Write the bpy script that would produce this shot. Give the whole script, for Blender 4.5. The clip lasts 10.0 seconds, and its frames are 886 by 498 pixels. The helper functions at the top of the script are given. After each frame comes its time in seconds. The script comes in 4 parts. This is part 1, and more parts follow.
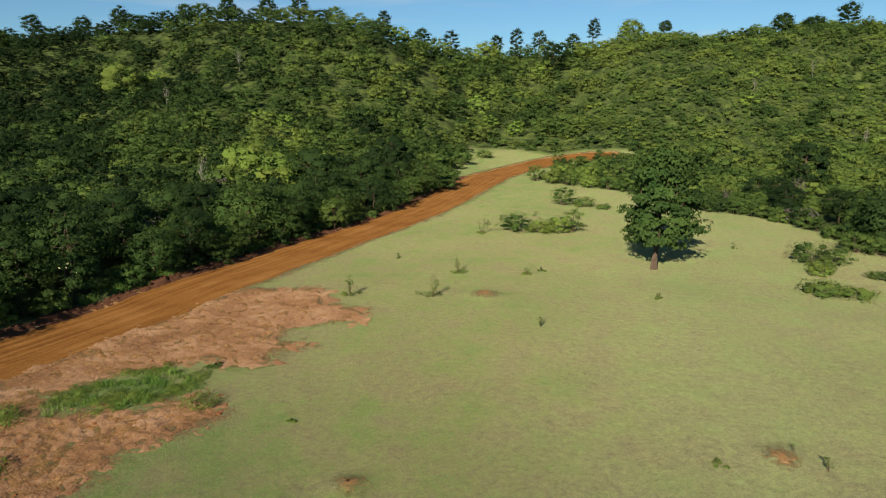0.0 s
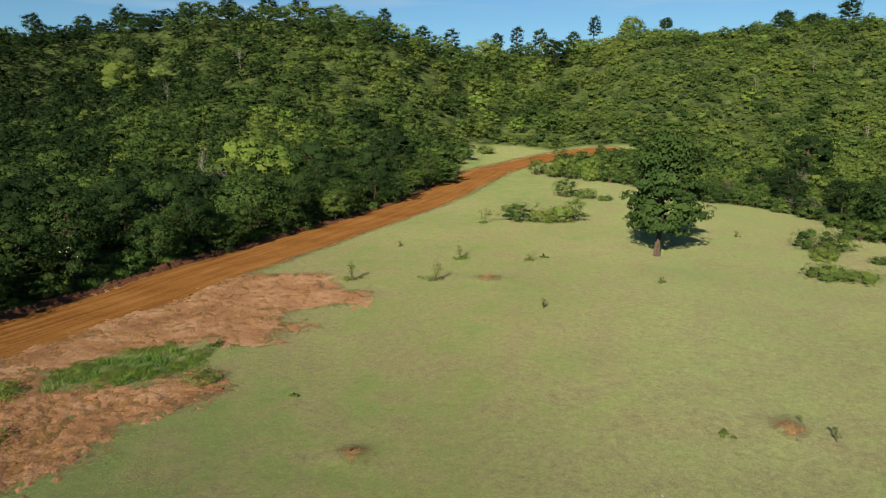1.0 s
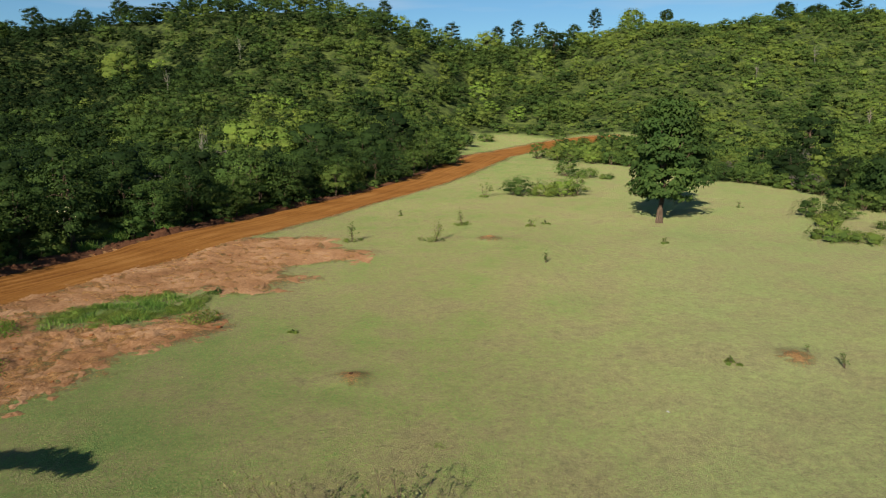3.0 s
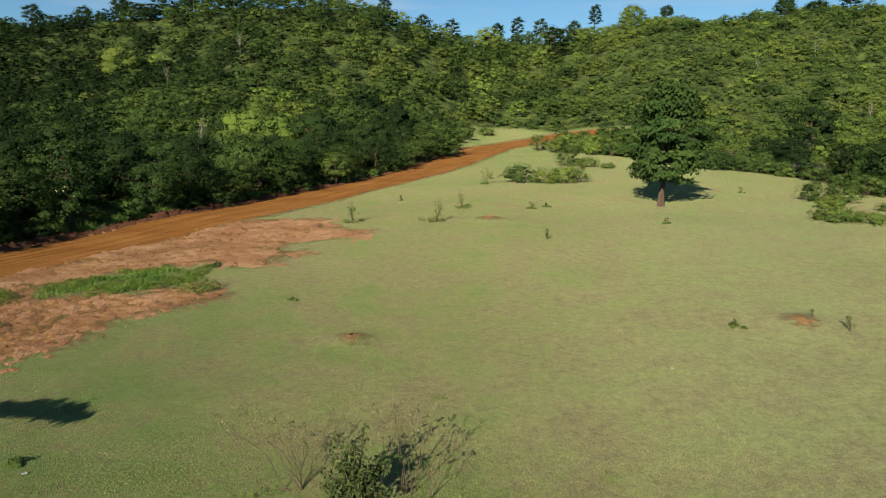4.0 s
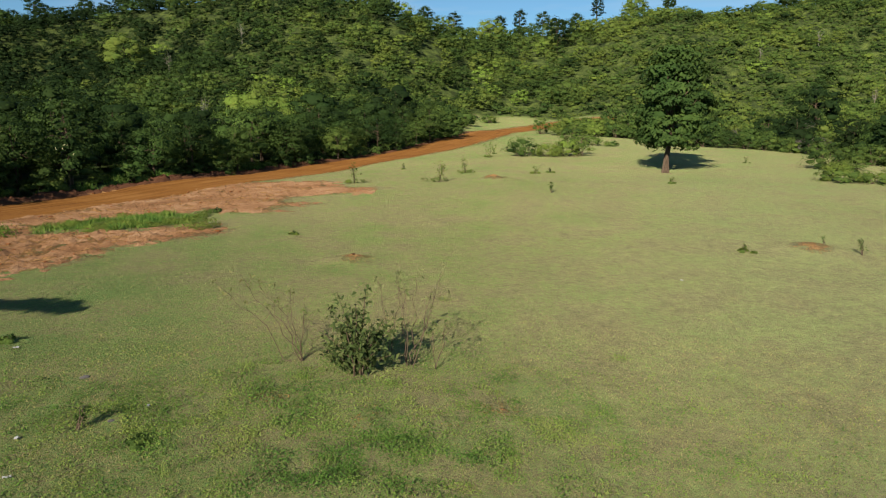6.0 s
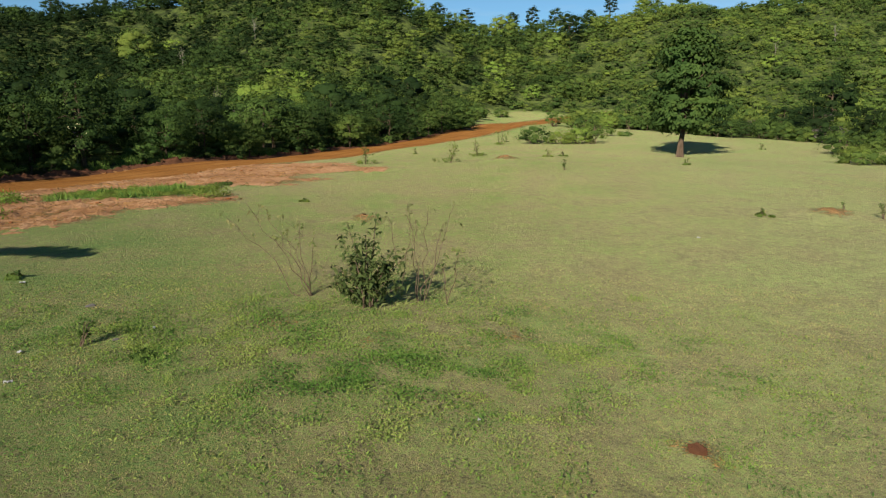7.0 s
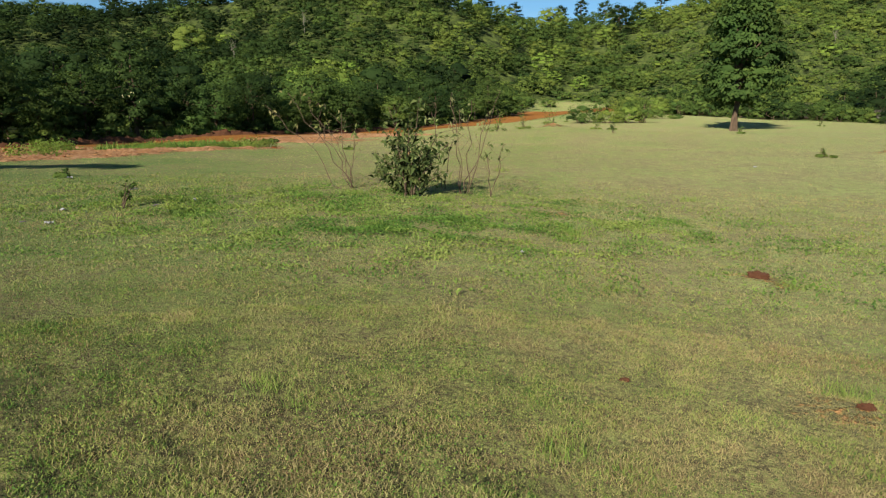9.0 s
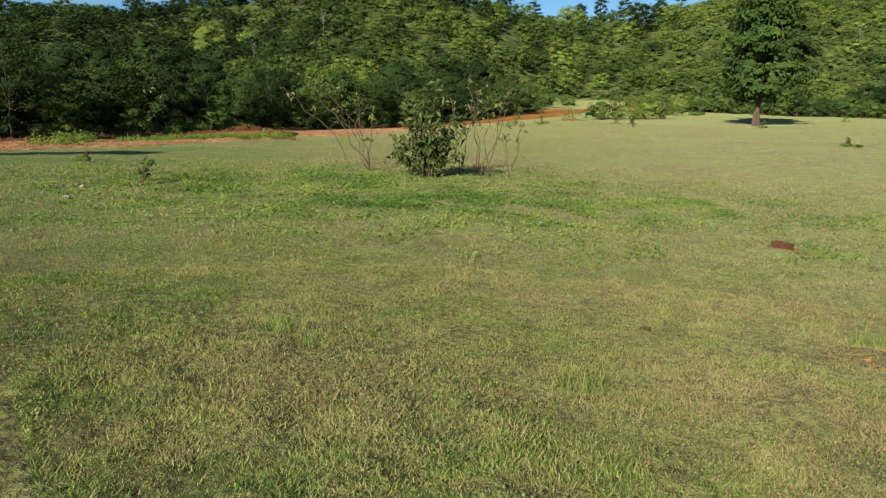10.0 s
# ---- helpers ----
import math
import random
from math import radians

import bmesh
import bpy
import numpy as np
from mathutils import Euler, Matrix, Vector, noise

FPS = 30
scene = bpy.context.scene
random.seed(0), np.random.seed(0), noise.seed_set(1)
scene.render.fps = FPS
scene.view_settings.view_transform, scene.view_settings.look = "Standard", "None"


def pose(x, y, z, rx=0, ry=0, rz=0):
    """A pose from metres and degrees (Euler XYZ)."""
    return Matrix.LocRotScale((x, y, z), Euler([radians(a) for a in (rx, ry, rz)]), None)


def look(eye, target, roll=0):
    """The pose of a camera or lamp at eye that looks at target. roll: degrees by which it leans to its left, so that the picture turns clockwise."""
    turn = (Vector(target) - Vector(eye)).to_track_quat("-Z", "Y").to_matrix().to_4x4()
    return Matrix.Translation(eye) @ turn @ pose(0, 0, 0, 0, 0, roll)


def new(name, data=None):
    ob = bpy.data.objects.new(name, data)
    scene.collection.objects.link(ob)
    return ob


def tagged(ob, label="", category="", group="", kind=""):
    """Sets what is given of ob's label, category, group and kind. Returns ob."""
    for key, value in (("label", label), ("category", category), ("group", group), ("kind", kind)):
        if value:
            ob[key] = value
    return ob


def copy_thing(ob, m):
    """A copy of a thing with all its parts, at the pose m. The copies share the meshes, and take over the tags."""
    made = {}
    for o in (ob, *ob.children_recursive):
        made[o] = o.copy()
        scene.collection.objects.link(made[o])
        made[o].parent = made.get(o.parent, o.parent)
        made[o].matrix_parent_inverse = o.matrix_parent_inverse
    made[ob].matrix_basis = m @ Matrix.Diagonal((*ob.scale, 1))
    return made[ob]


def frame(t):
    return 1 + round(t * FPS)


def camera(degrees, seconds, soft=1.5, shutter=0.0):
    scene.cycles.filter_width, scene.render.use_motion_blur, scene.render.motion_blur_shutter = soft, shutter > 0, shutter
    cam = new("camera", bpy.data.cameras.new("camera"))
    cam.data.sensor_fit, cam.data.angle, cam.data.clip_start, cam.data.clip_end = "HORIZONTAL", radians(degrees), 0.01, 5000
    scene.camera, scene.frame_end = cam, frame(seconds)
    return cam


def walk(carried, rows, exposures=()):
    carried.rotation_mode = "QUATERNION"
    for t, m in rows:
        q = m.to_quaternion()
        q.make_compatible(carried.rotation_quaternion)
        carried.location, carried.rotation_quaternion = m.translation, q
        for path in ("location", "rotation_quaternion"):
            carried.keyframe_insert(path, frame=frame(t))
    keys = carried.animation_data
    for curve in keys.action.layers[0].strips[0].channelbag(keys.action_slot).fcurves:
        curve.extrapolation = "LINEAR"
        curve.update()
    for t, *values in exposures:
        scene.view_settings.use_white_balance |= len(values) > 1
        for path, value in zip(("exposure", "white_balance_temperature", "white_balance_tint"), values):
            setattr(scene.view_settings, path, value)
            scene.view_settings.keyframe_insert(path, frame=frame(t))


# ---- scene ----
cam = camera(64.1, 10.0, soft=1.2)
METRES, EYE, TILT, LEAN, TURN = 16.0, 17.3, -10.5, 0.0, 0.0
ROWS = [
    (0.0, 0.0, 0.0, 0.0, 0.0, 0.0, 0.0),
    (0.5, -0.0042, 0.0097, -0.0467, 0.03, 0.09, 0.06),
    (1.0, -0.0092, 0.0198, -0.1012, 0.05, 0.17, 0.11),
    (1.5, -0.0109, 0.0284, -0.1546, 0.07, 0.23, 0.16),
    (2.0, -0.0106, 0.036, -0.2132, 0.09, 0.29, 0.2),
    (2.5, -0.0089, 0.0419, -0.2737, 0.11, 0.33, 0.23),
    (4.0, -0.013, 0.0753, -0.4483, 0.14, 0.47, 0.32),
    (4.5, -0.0113, 0.0872, -0.5071, 0.15, 0.53, 0.33),
    (5.0, -0.0129, 0.0959, -0.5649, 0.15, 0.56, 0.36),
    (5.5, -0.0168, 0.1045, -0.6209, 0.16, 0.58, 0.37),
    (7.0, -0.0201, 0.143, -0.784, 1.24, 0.71, 0.12),
    (7.5, -0.0207, 0.1532, -0.8401, 1.94, 0.75, -0.01),
    (8.0, -0.022, 0.1637, -0.8905, 2.68, 0.76, -0.15),
    (8.5, -0.0218, 0.1713, -0.9275, 3.75, 0.78, -0.33),
    (9.0, -0.0179, 0.1754, -0.9539, 4.89, 0.78, -0.52),
    (9.5, -0.0159, 0.1796, -0.9734, 6.09, 0.77, -0.7),
    (10.0, -0.017, 0.1823, -0.9811, 6.36, 0.77, -0.73),
]
walk(cam, [(t, pose(0, 0, EYE, TILT, LEAN, TURN) @ pose(METRES * x, METRES * y, METRES * z, 90 + pitch, roll, yaw)) for t, x, y, z, yaw, pitch, roll in ROWS],
     exposures=[(0.0, 0.50), (5.0, 0.52), (10.0, 0.75)])

# ---- light ----
SUN_AZ, SUN_EL = 199.4, 24.0
world = bpy.data.worlds.new("sky")
scene.world = world
world.use_nodes = True
wn, wl = world.node_tree.nodes, world.node_tree.links
wn.clear()
sky = wn.new("ShaderNodeTexSky")
sky.sky_type = "NISHITA"
sky.sun_disc = False
sky.sun_elevation, sky.sun_rotation = radians(SUN_EL), radians(SUN_AZ)
sky.altitude = 600
sky.air_density, sky.dust_density, sky.ozone_density = 1.1, 0.0, 1.0
wc = wn.new("ShaderNodeTexCoord")
wm = wn.new("ShaderNodeMapping")
wm.inputs["Scale"].default_value = (2.0, 2.0, 14.0)
wm.inputs["Rotation"].default_value = (0.0, radians(8), 0.0)
cloud = wn.new("ShaderNodeTexNoise")
cloud.inputs["Scale"].default_value, cloud.inputs["Detail"].default_value = 1.6, 6.0
cr = wn.new("ShaderNodeValToRGB")
cr.color_ramp.elements[0].position, cr.color_ramp.elements[0].color = 0.50, (0, 0, 0, 1)
cr.color_ramp.elements[1].position, cr.color_ramp.elements[1].color = 0.78, (0.5, 0.5, 0.5, 1)
cm = wn.new("ShaderNodeMixRGB")
cm.inputs[2].default_value = (7.5, 7.9, 8.3, 1)
bg = wn.new("ShaderNodeBackground")
bg.inputs["Strength"].default_value = 0.059
wo = wn.new("ShaderNodeOutputWorld")
wl.new(wc.outputs["Generated"], wm.inputs["Vector"])
wl.new(wm.outputs[0], cloud.inputs["Vector"])
wl.new(cloud.outputs["Fac"], cr.inputs[0])
wl.new(cr.outputs[0], cm.inputs[0])
tint = wn.new("ShaderNodeMixRGB")
tint.blend_type = "MULTIPLY"
tint.inputs[0].default_value, tint.inputs[2].default_value = 1.0, (0.54, 0.84, 1.10, 1)
wl.new(sky.outputs[0], tint.inputs[1])
wl.new(tint.outputs[0], cm.inputs[1])
wl.new(cm.outputs[0], bg.inputs[0])
wl.new(bg.outputs[0], wo.inputs[0])
sun = new("sun", bpy.data.lights.new("sun", "SUN"))
sun.data.energy, sun.data.angle, sun.data.color = 5.0, radians(0.53), (1.0, 0.92, 0.79)
a, e = radians(SUN_AZ), radians(SUN_EL)
sun.matrix_world = look((0, 0, 60), (-math.sin(a) * math.cos(e), -math.cos(a) * math.cos(e), 60 - math.sin(e)))

# ---- materials ----
def mat(name, rough=0.8, spec=0.3):
    m = bpy.data.materials.new(name)
    m.use_nodes = True
    n, l = m.node_tree.nodes, m.node_tree.links
    b = n["Principled BSDF"]
    b.inputs["Roughness"].default_value = rough
    b.inputs["Specular IOR Level"].default_value = spec
    b.inputs["Diffuse Roughness"].default_value = 1.0
    return m, n, l, b


def ramp(n, stops):
    r = n.new("ShaderNodeValToRGB")
    el = r.color_ramp.elements
    while len(el) < len(stops):
        el.new(0.5)
    for k, (p, c) in enumerate(stops):
        el[k].position, el[k].color = p, (*c, 1)
    return r


def noise_node(n, l, scale, detail=4.0, rough=0.55, vec=None):
    t = n.new("ShaderNodeTexNoise")
    t.inputs["Scale"].default_value, t.inputs["Detail"].default_value, t.inputs["Roughness"].default_value = scale, detail, rough
    if vec is not None:
        l.new(vec, t.inputs["Vector"])
    return t.outputs["Fac"]


def math_node(n, l, op, a, b=None, c=None, clamp=False):
    m = n.new("ShaderNodeMath")
    m.operation, m.use_clamp = op, clamp
    for k, v in enumerate((a, b, c)):
        if v is None:
            continue
        if isinstance(v, (int, float)):
            m.inputs[k].default_value = v
        else:
            l.new(v, m.inputs[k])
    return m.outputs[0]


def mix_node(n, l, fac, a, b, kind="MIX"):
    m = n.new("ShaderNodeMixRGB")
    m.blend_type = kind
    for k, v in enumerate((fac, a, b)):
        if isinstance(v, (int, float)):
            m.inputs[k].default_value = v
        elif isinstance(v, tuple):
            m.inputs[k].default_value = (*v, 1)
        else:
            l.new(v, m.inputs[k])
    return m.outputs[0]


def bump_node(n, l, height, strength, distance, b):
    k = n.new("ShaderNodeBump")
    k.inputs["Strength"].default_value, k.inputs["Distance"].default_value = strength, distance
    l.new(height, k.inputs["Height"])
    l.new(k.outputs[0], b.inputs["Normal"])


def attr(n, name):
    a = n.new("ShaderNodeAttribute")
    a.attribute_name = name
    return a.outputs["Fac"]


def foliage_material(name, stops, leaf=0.30, vary=0.25):
    """Leaves: tone per plant and clump from the mesh, tone per leaf by island, some light through."""
    m, n, l, b = mat(name, 0.7, 0.06)
    b.inputs["Diffuse Roughness"].default_value = 0.2
    info = n.new("ShaderNodeObjectInfo")
    geo = n.new("ShaderNodeNewGeometry")
    t = math_node(n, l, "MULTIPLY_ADD", info.outputs["Random"], vary, attr(n, "tone"))
    t = math_node(n, l, "ADD", t, -vary / 2)
    t = math_node(n, l, "MULTIPLY_ADD", geo.outputs["Random Per Island"], 0.12, t)
    grain = noise_node(n, l, 2.6, 3, 0.6, geo.outputs["Position"])
    t = math_node(n, l, "MULTIPLY_ADD", grain, 0.18, t)
    t = math_node(n, l, "ADD", t, -0.165, clamp=True)
    r = ramp(n, stops)
    l.new(t, r.inputs[0])
    bump_node(n, l, grain, 0.5, 0.25, b)
    hue = noise_node(n, l, 0.16, 2, 0.5, geo.outputs["Position"])
    dry = math_node(n, l, "MULTIPLY_ADD", hue, 4.0, -2.1, clamp=True)
    cool = math_node(n, l, "MULTIPLY_ADD", hue, -4.0, 1.8, clamp=True)
    leafy = mix_node(n, l, math_node(n, l, "MULTIPLY", dry, 0.5), r.outputs[0], (1.30, 0.96, 0.90), "MULTIPLY")
    leafy = mix_node(n, l, math_node(n, l, "MULTIPLY", cool, 0.8), leafy, (0.84, 1.0, 0.98), "MULTIPLY")
    l.new(leafy, b.inputs["Base Color"])
    tr = n.new("ShaderNodeBsdfTranslucent")
    l.new(mix_node(n, l, 1.0, leafy, (1.0, 1.0, 0.45), "MULTIPLY"), tr.inputs["Color"])
    mx = n.new("ShaderNodeMixShader")
    mx.inputs[0].default_value = leaf
    l.new(b.outputs[0], mx.inputs[1])
    l.new(tr.outputs[0], mx.inputs[2])
    l.new(mx.outputs[0], n["Material Output"].inputs["Surface"])
    return m


WOODS = [(0.0, (0.015, 0.030, 0.009)), (0.25, (0.034, 0.062, 0.016)), (0.5, (0.090, 0.142, 0.031)), (0.72, (0.147, 0.189, 0.037)), (0.9, (0.172, 0.26, 0.043)), (1.0, (0.206, 0.299, 0.051))]
M_LEAF = foliage_material("leaves", WOODS)
M_LONE = foliage_material("broad_leaves", [(0.0, (0.018, 0.036, 0.012)), (0.5, (0.052, 0.092, 0.022)), (1.0, (0.135, 0.185, 0.04))], 0.25, 0.0)
M_DRY = foliage_material("dry_twigs", [(0.0, (0.06, 0.055, 0.042)), (0.5, (0.105, 0.095, 0.075)), (1.0, (0.24, 0.22, 0.175))], 0.1)
GRASS = [(0.0, (0.162, 0.099, 0.060)), (0.22, (0.429, 0.365, 0.168)), (0.45, (0.331, 0.342, 0.104)), (0.65, (0.238, 0.304, 0.070)),
         (0.85, (0.139, 0.238, 0.042)), (1.0, (0.056, 0.128, 0.028))]
TURF = [(0.0, (0.151, 0.121, 0.071)), (0.22, (0.244, 0.207, 0.104)), (0.42, (0.214, 0.201, 0.082)), (0.62, (0.164, 0.192, 0.063)), (0.82, (0.119, 0.171, 0.041)), (1.0, (0.063, 0.109, 0.033))]
M_BLADE = foliage_material("grass_blades", GRASS, 0.3, 0.0)


def bark_material():
    m, n, l, b = mat("bark", 0.9, 0.15)
    tc = n.new("ShaderNodeTexCoord")
    mp = n.new("ShaderNodeMapping")
    mp.inputs["Scale"].default_value = (6, 6, 1.2)
    l.new(tc.outputs["Object"], mp.inputs[0])
    f = noise_node(n, l, 2.0, 5, 0.6, mp.outputs[0])
    r = ramp(n, [(0.3, (0.050, 0.034, 0.022)), (0.55, (0.115, 0.078, 0.050)), (0.75, (0.20, 0.15, 0.10))])
    l.new(f, r.inputs[0])
    l.new(r.outputs[0], b.inputs["Base Color"])
    bump_node(n, l, f, 0.6, 0.05, b)
    return m


M_BARK = bark_material()
M_BUSH = foliage_material("olive_leaves", [(0.0, (0.030, 0.046, 0.016)), (0.45, (0.070, 0.098, 0.028)), (0.8, (0.125, 0.150, 0.048)), (1.0, (0.23, 0.23, 0.10))], 0.2, 0.0)

SOIL_STOPS = [(0.25, (0.114, 0.038, 0.014)), (0.5, (0.197, 0.071, 0.024)), (0.75, (0.245, 0.105, 0.044))]


def soil_material(name, stops, clods=3.0, depth=0.12):
    m, n, l, b = mat(name, 0.95, 0.1)
    tc = n.new("ShaderNodeTexCoord")
    v = tc.outputs["Object"]
    f = noise_node(n, l, 0.35, 6, 0.6, v)
    g = noise_node(n, l, clods, 5, 0.6, v)
    r = ramp(n, stops)
    l.new(math_node(n, l, "MULTIPLY_ADD", g, 0.5, math_node(n, l, "MULTIPLY", f, 0.5)), r.inputs[0])
    l.new(r.outputs[0], b.inputs["Base Color"])
    bump_node(n, l, g, 0.8, depth, b)
    return m


M_SOIL = soil_material("red_soil", SOIL_STOPS)
M_TILL = soil_material("dry_soil", [(0.32, (0.115, 0.052, 0.022)), (0.48, (0.21, 0.106, 0.047)), (0.64, (0.34, 0.205, 0.112))], 7.0, 0.16)
M_CLOD = soil_material("dark_soil", [(0.3, (0.050, 0.021, 0.011)), (0.6, (0.092, 0.040, 0.020)), (0.8, (0.130, 0.062, 0.032))], 6.0, 0.08)


def ground_material():
    m, n, l, b = mat("meadow", 0.95, 0.1)
    tc = n.new("ShaderNodeTexCoord")
    v = tc.outputs["Object"]
    big = noise_node(n, l, 0.05, 4, 0.55, v)
    mid = noise_node(n, l, 0.35, 5, 0.6, v)
    small = noise_node(n, l, 2.2, 5, 0.65, v)
    fine = noise_node(n, l, 14.0, 4, 0.7, v)
    blade = noise_node(n, l, 70.0, 3, 0.7, v)
    t = math_node(n, l, "MULTIPLY", big, 0.7)
    for part_, w_ in ((mid, 1.6), (small, 0.8), (fine, 3.0), (blade, 2.1)):
        t = math_node(n, l, "MULTIPLY_ADD", part_, w_, t)
    t = math_node(n, l, "ADD", t, -3.665)
    # greener turf, plus weaker backscatter on the left put into the colour
    t = math_node(n, l, "ADD", t, attr(n, "lush_dim"), clamp=True)
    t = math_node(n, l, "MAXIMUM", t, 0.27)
    r = ramp(n, TURF)
    l.new(t, r.inputs[0])
    # bare soil with a ragged edge
    sf = noise_node(n, l, 0.6, 6, 0.65, v)
    sg = noise_node(n, l, 3.5, 6, 0.65, v)
    rs = ramp(n, [(0.3, (0.22, 0.10, 0.038)), (0.5, (0.33, 0.168, 0.066)), (0.68, (0.42, 0.25, 0.108))])
    l.new(math_node(n, l, "MULTIPLY_ADD", sg, 0.55, math_node(n, l, "MULTIPLY", sf, 0.45)), rs.inputs[0])
    k = math_node(n, l, "MULTIPLY_ADD", sf, 3.6, math_node(n, l, "MINIMUM", attr(n, "soil"), 1.1))
    k = math_node(n, l, "MULTIPLY_ADD", sg, 4.6, k)
    k = math_node(n, l, "MULTIPLY_ADD", fine, 4.5, k)
    k = math_node(n, l, "MULTIPLY", math_node(n, l, "ADD", k, -6.2), 1.3, clamp=True)
    # paler turf on the right: drier grass and stronger backscatter, both as colour
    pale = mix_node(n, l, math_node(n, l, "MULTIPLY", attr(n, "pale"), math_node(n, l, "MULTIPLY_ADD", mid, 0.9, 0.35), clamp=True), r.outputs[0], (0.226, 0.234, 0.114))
    # woodland ground goes darker and greener than the open turf
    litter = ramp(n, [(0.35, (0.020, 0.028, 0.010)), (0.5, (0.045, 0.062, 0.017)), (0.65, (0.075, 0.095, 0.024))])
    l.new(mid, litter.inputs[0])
    # dead grass among the near blades, with the shade of their gaps painted in
    thatch_shade = ramp(n, [(0.36, (0.045, 0.037, 0.018)), (0.5, (0.115, 0.11, 0.04)), (0.64, (0.20, 0.195, 0.07))])
    l.new(fine, thatch_shade.inputs[0])
    pale = mix_node(n, l, attr(n, "thatch_shade"), pale, thatch_shade.outputs[0])
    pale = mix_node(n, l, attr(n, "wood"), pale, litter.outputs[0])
    base = mix_node(n, l, k, pale, rs.outputs[0])
    # grain: pale dry blades and clods against dark ones
    g1, g2, g3 = ramp(n, [(0.34, (0.66, 0.66, 0.68)), (0.5, (1.0, 1.0, 1.0)), (0.66, (1.42, 1.40, 1.32))]), ramp(n, [(0.34, (0.55, 0.55, 0.55)), (0.5, (1.0, 1.0, 1.0)), (0.66, (1.5, 1.5, 1.45))]), ramp(n, [(0.33, (0.80, 0.81, 0.82)), (0.5, (1.0, 1.0, 1.0)), (0.67, (1.20, 1.19, 1.14))])
    l.new(fine, g1.inputs[0])
    l.new(blade, g2.inputs[0])
    l.new(small, g3.inputs[0])
    g4 = ramp(n, [(0.32, (0.86, 0.85, 0.88)), (0.5, (1.0, 1.0, 1.0)), (0.68, (1.14, 1.14, 1.08))])
    l.new(mid, g4.inputs[0])
    g5 = ramp(n, [(0.33, (0.87, 0.88, 0.88)), (0.5, (1.0, 1.0, 1.0)), (0.67, (1.12, 1.12, 1.08))])
    l.new(noise_node(n, l, 5.5, 3, 0.6, v), g5.inputs[0])
    for g_ in (g1, g2, g3, g4, g5):
        base = mix_node(n, l, 1.0, base, g_.outputs[0], "MULTIPLY")
    l.new(base, b.inputs["Base Color"])
    hgt = math_node(n, l, "MULTIPLY_ADD", fine, 0.6, math_node(n, l, "MULTIPLY", blade, 0.2))
    hgt = math_node(n, l, "MULTIPLY_ADD", math_node(n, l, "MULTIPLY", sg, k), 2.4, hgt)
    hgt = math_node(n, l, "MULTIPLY_ADD", small, 0.25, hgt)
    bump_node(n, l, hgt, 0.9, 0.16, b)
    return m


def road_material():
    m, n, l, b = mat("graded_soil", 0.95, 0.1)
    uv = n.new("ShaderNodeUVMap")
    mp = n.new("ShaderNodeMapping")
    mp.inputs["Scale"].default_value = (2.2, 0.06, 1)
    l.new(uv.outputs[0], mp.inputs[0])
    streak = noise_node(n, l, 1.0, 6, 0.6, mp.outputs[0])
    tc = n.new("ShaderNodeTexCoord")
    f = noise_node(n, l, 0.25, 5, 0.6, tc.outputs["Object"])
    g = noise_node(n, l, 5.0, 5, 0.65, tc.outputs["Object"])
    r = ramp(n, [(0.3, (0.091, 0.034, 0.007)), (0.5, (0.147, 0.062, 0.013)), (0.7, (0.194, 0.091, 0.025))])
    t = math_node(n, l, "MULTIPLY_ADD", streak, 1.0, math_node(n, l, "MULTIPLY", f, 0.5))
    l.new(math_node(n, l, "ADD", math_node(n, l, "MULTIPLY_ADD", g, 0.5, t), -0.5), r.inputs[0])
    l.new(r.outputs[0], b.inputs["Base Color"])
    bump_node(n, l, math_node(n, l, "MULTIPLY_ADD", g, 0.4, streak), 0.7, 0.10, b)
    return m


M_GROUND, M_ROAD = ground_material(), road_material()


def plain(name, c, rough=0.8):
    m, n, l, b = mat(name, rough)
    tc = n.new("ShaderNodeTexCoord")
    f = noise_node(n, l, 12.0, 4, 0.6, tc.outputs["Object"])
    l.new(mix_node(n, l, f, tuple(v * 0.75 for v in c), tuple(min(1, v * 1.2) for v in c)), b.inputs["Base Color"])
    return m


M_PAPER, M_STONE = plain("paper", (0.36, 0.36, 0.34)), plain("grey_stone", (0.10, 0.09, 0.08), 0.95)
M_FLOWER = plain("cream_petals", (0.5, 0.46, 0.24))

# ---- terrain ----
RNG = np.random.default_rng(7)
TABLE = np.random.default_rng(3).random((256, 256))


def vnoise(x, y):
    """Smooth value noise, 0 to 1, one cell per unit."""
    i, j = np.floor(x).astype(int), np.floor(y).astype(int)
    u, v = x - i, y - j
    u, v = u * u * (3 - 2 * u), v * v * (3 - 2 * v)
    i, j, p, q = i % 256, j % 256, (i + 1) % 256, (j + 1) % 256
    return (TABLE[i, j] * (1 - u) + TABLE[p, j] * u) * (1 - v) + (TABLE[i, q] * (1 - u) + TABLE[p, q] * u) * v


KX = [-220, -108, -60, -20, 10, 30, 50, 85, 130, 220]
FOOT = [165, 172, 156, 166, 202, 200, 190, 176, 172, 165]
RIDGE = [43, 43, 42.5, 40, 38.5, 37.5, 39.5, 42.5, 47.5, 55]
MOUNDS = [(-4.4, 30.1, 0.28, 0.9), (17.1, 33.1, 0.3, 1.2), (3.8, 61.5, 0.45, 1.6), (3.3, 10.1, 0.07, 0.4), (2.45, 5.3, 0.05, 0.18),
          (-2.3, 14.6, 0.08, 0.35), (0.9, 15.2, 0.07, 0.3), (-0.4, 14.2, 0.06, 0.3), (-4.6, 15.2, 0.07, 0.35), (16.6, 31.0, 0.05, 1.0)]
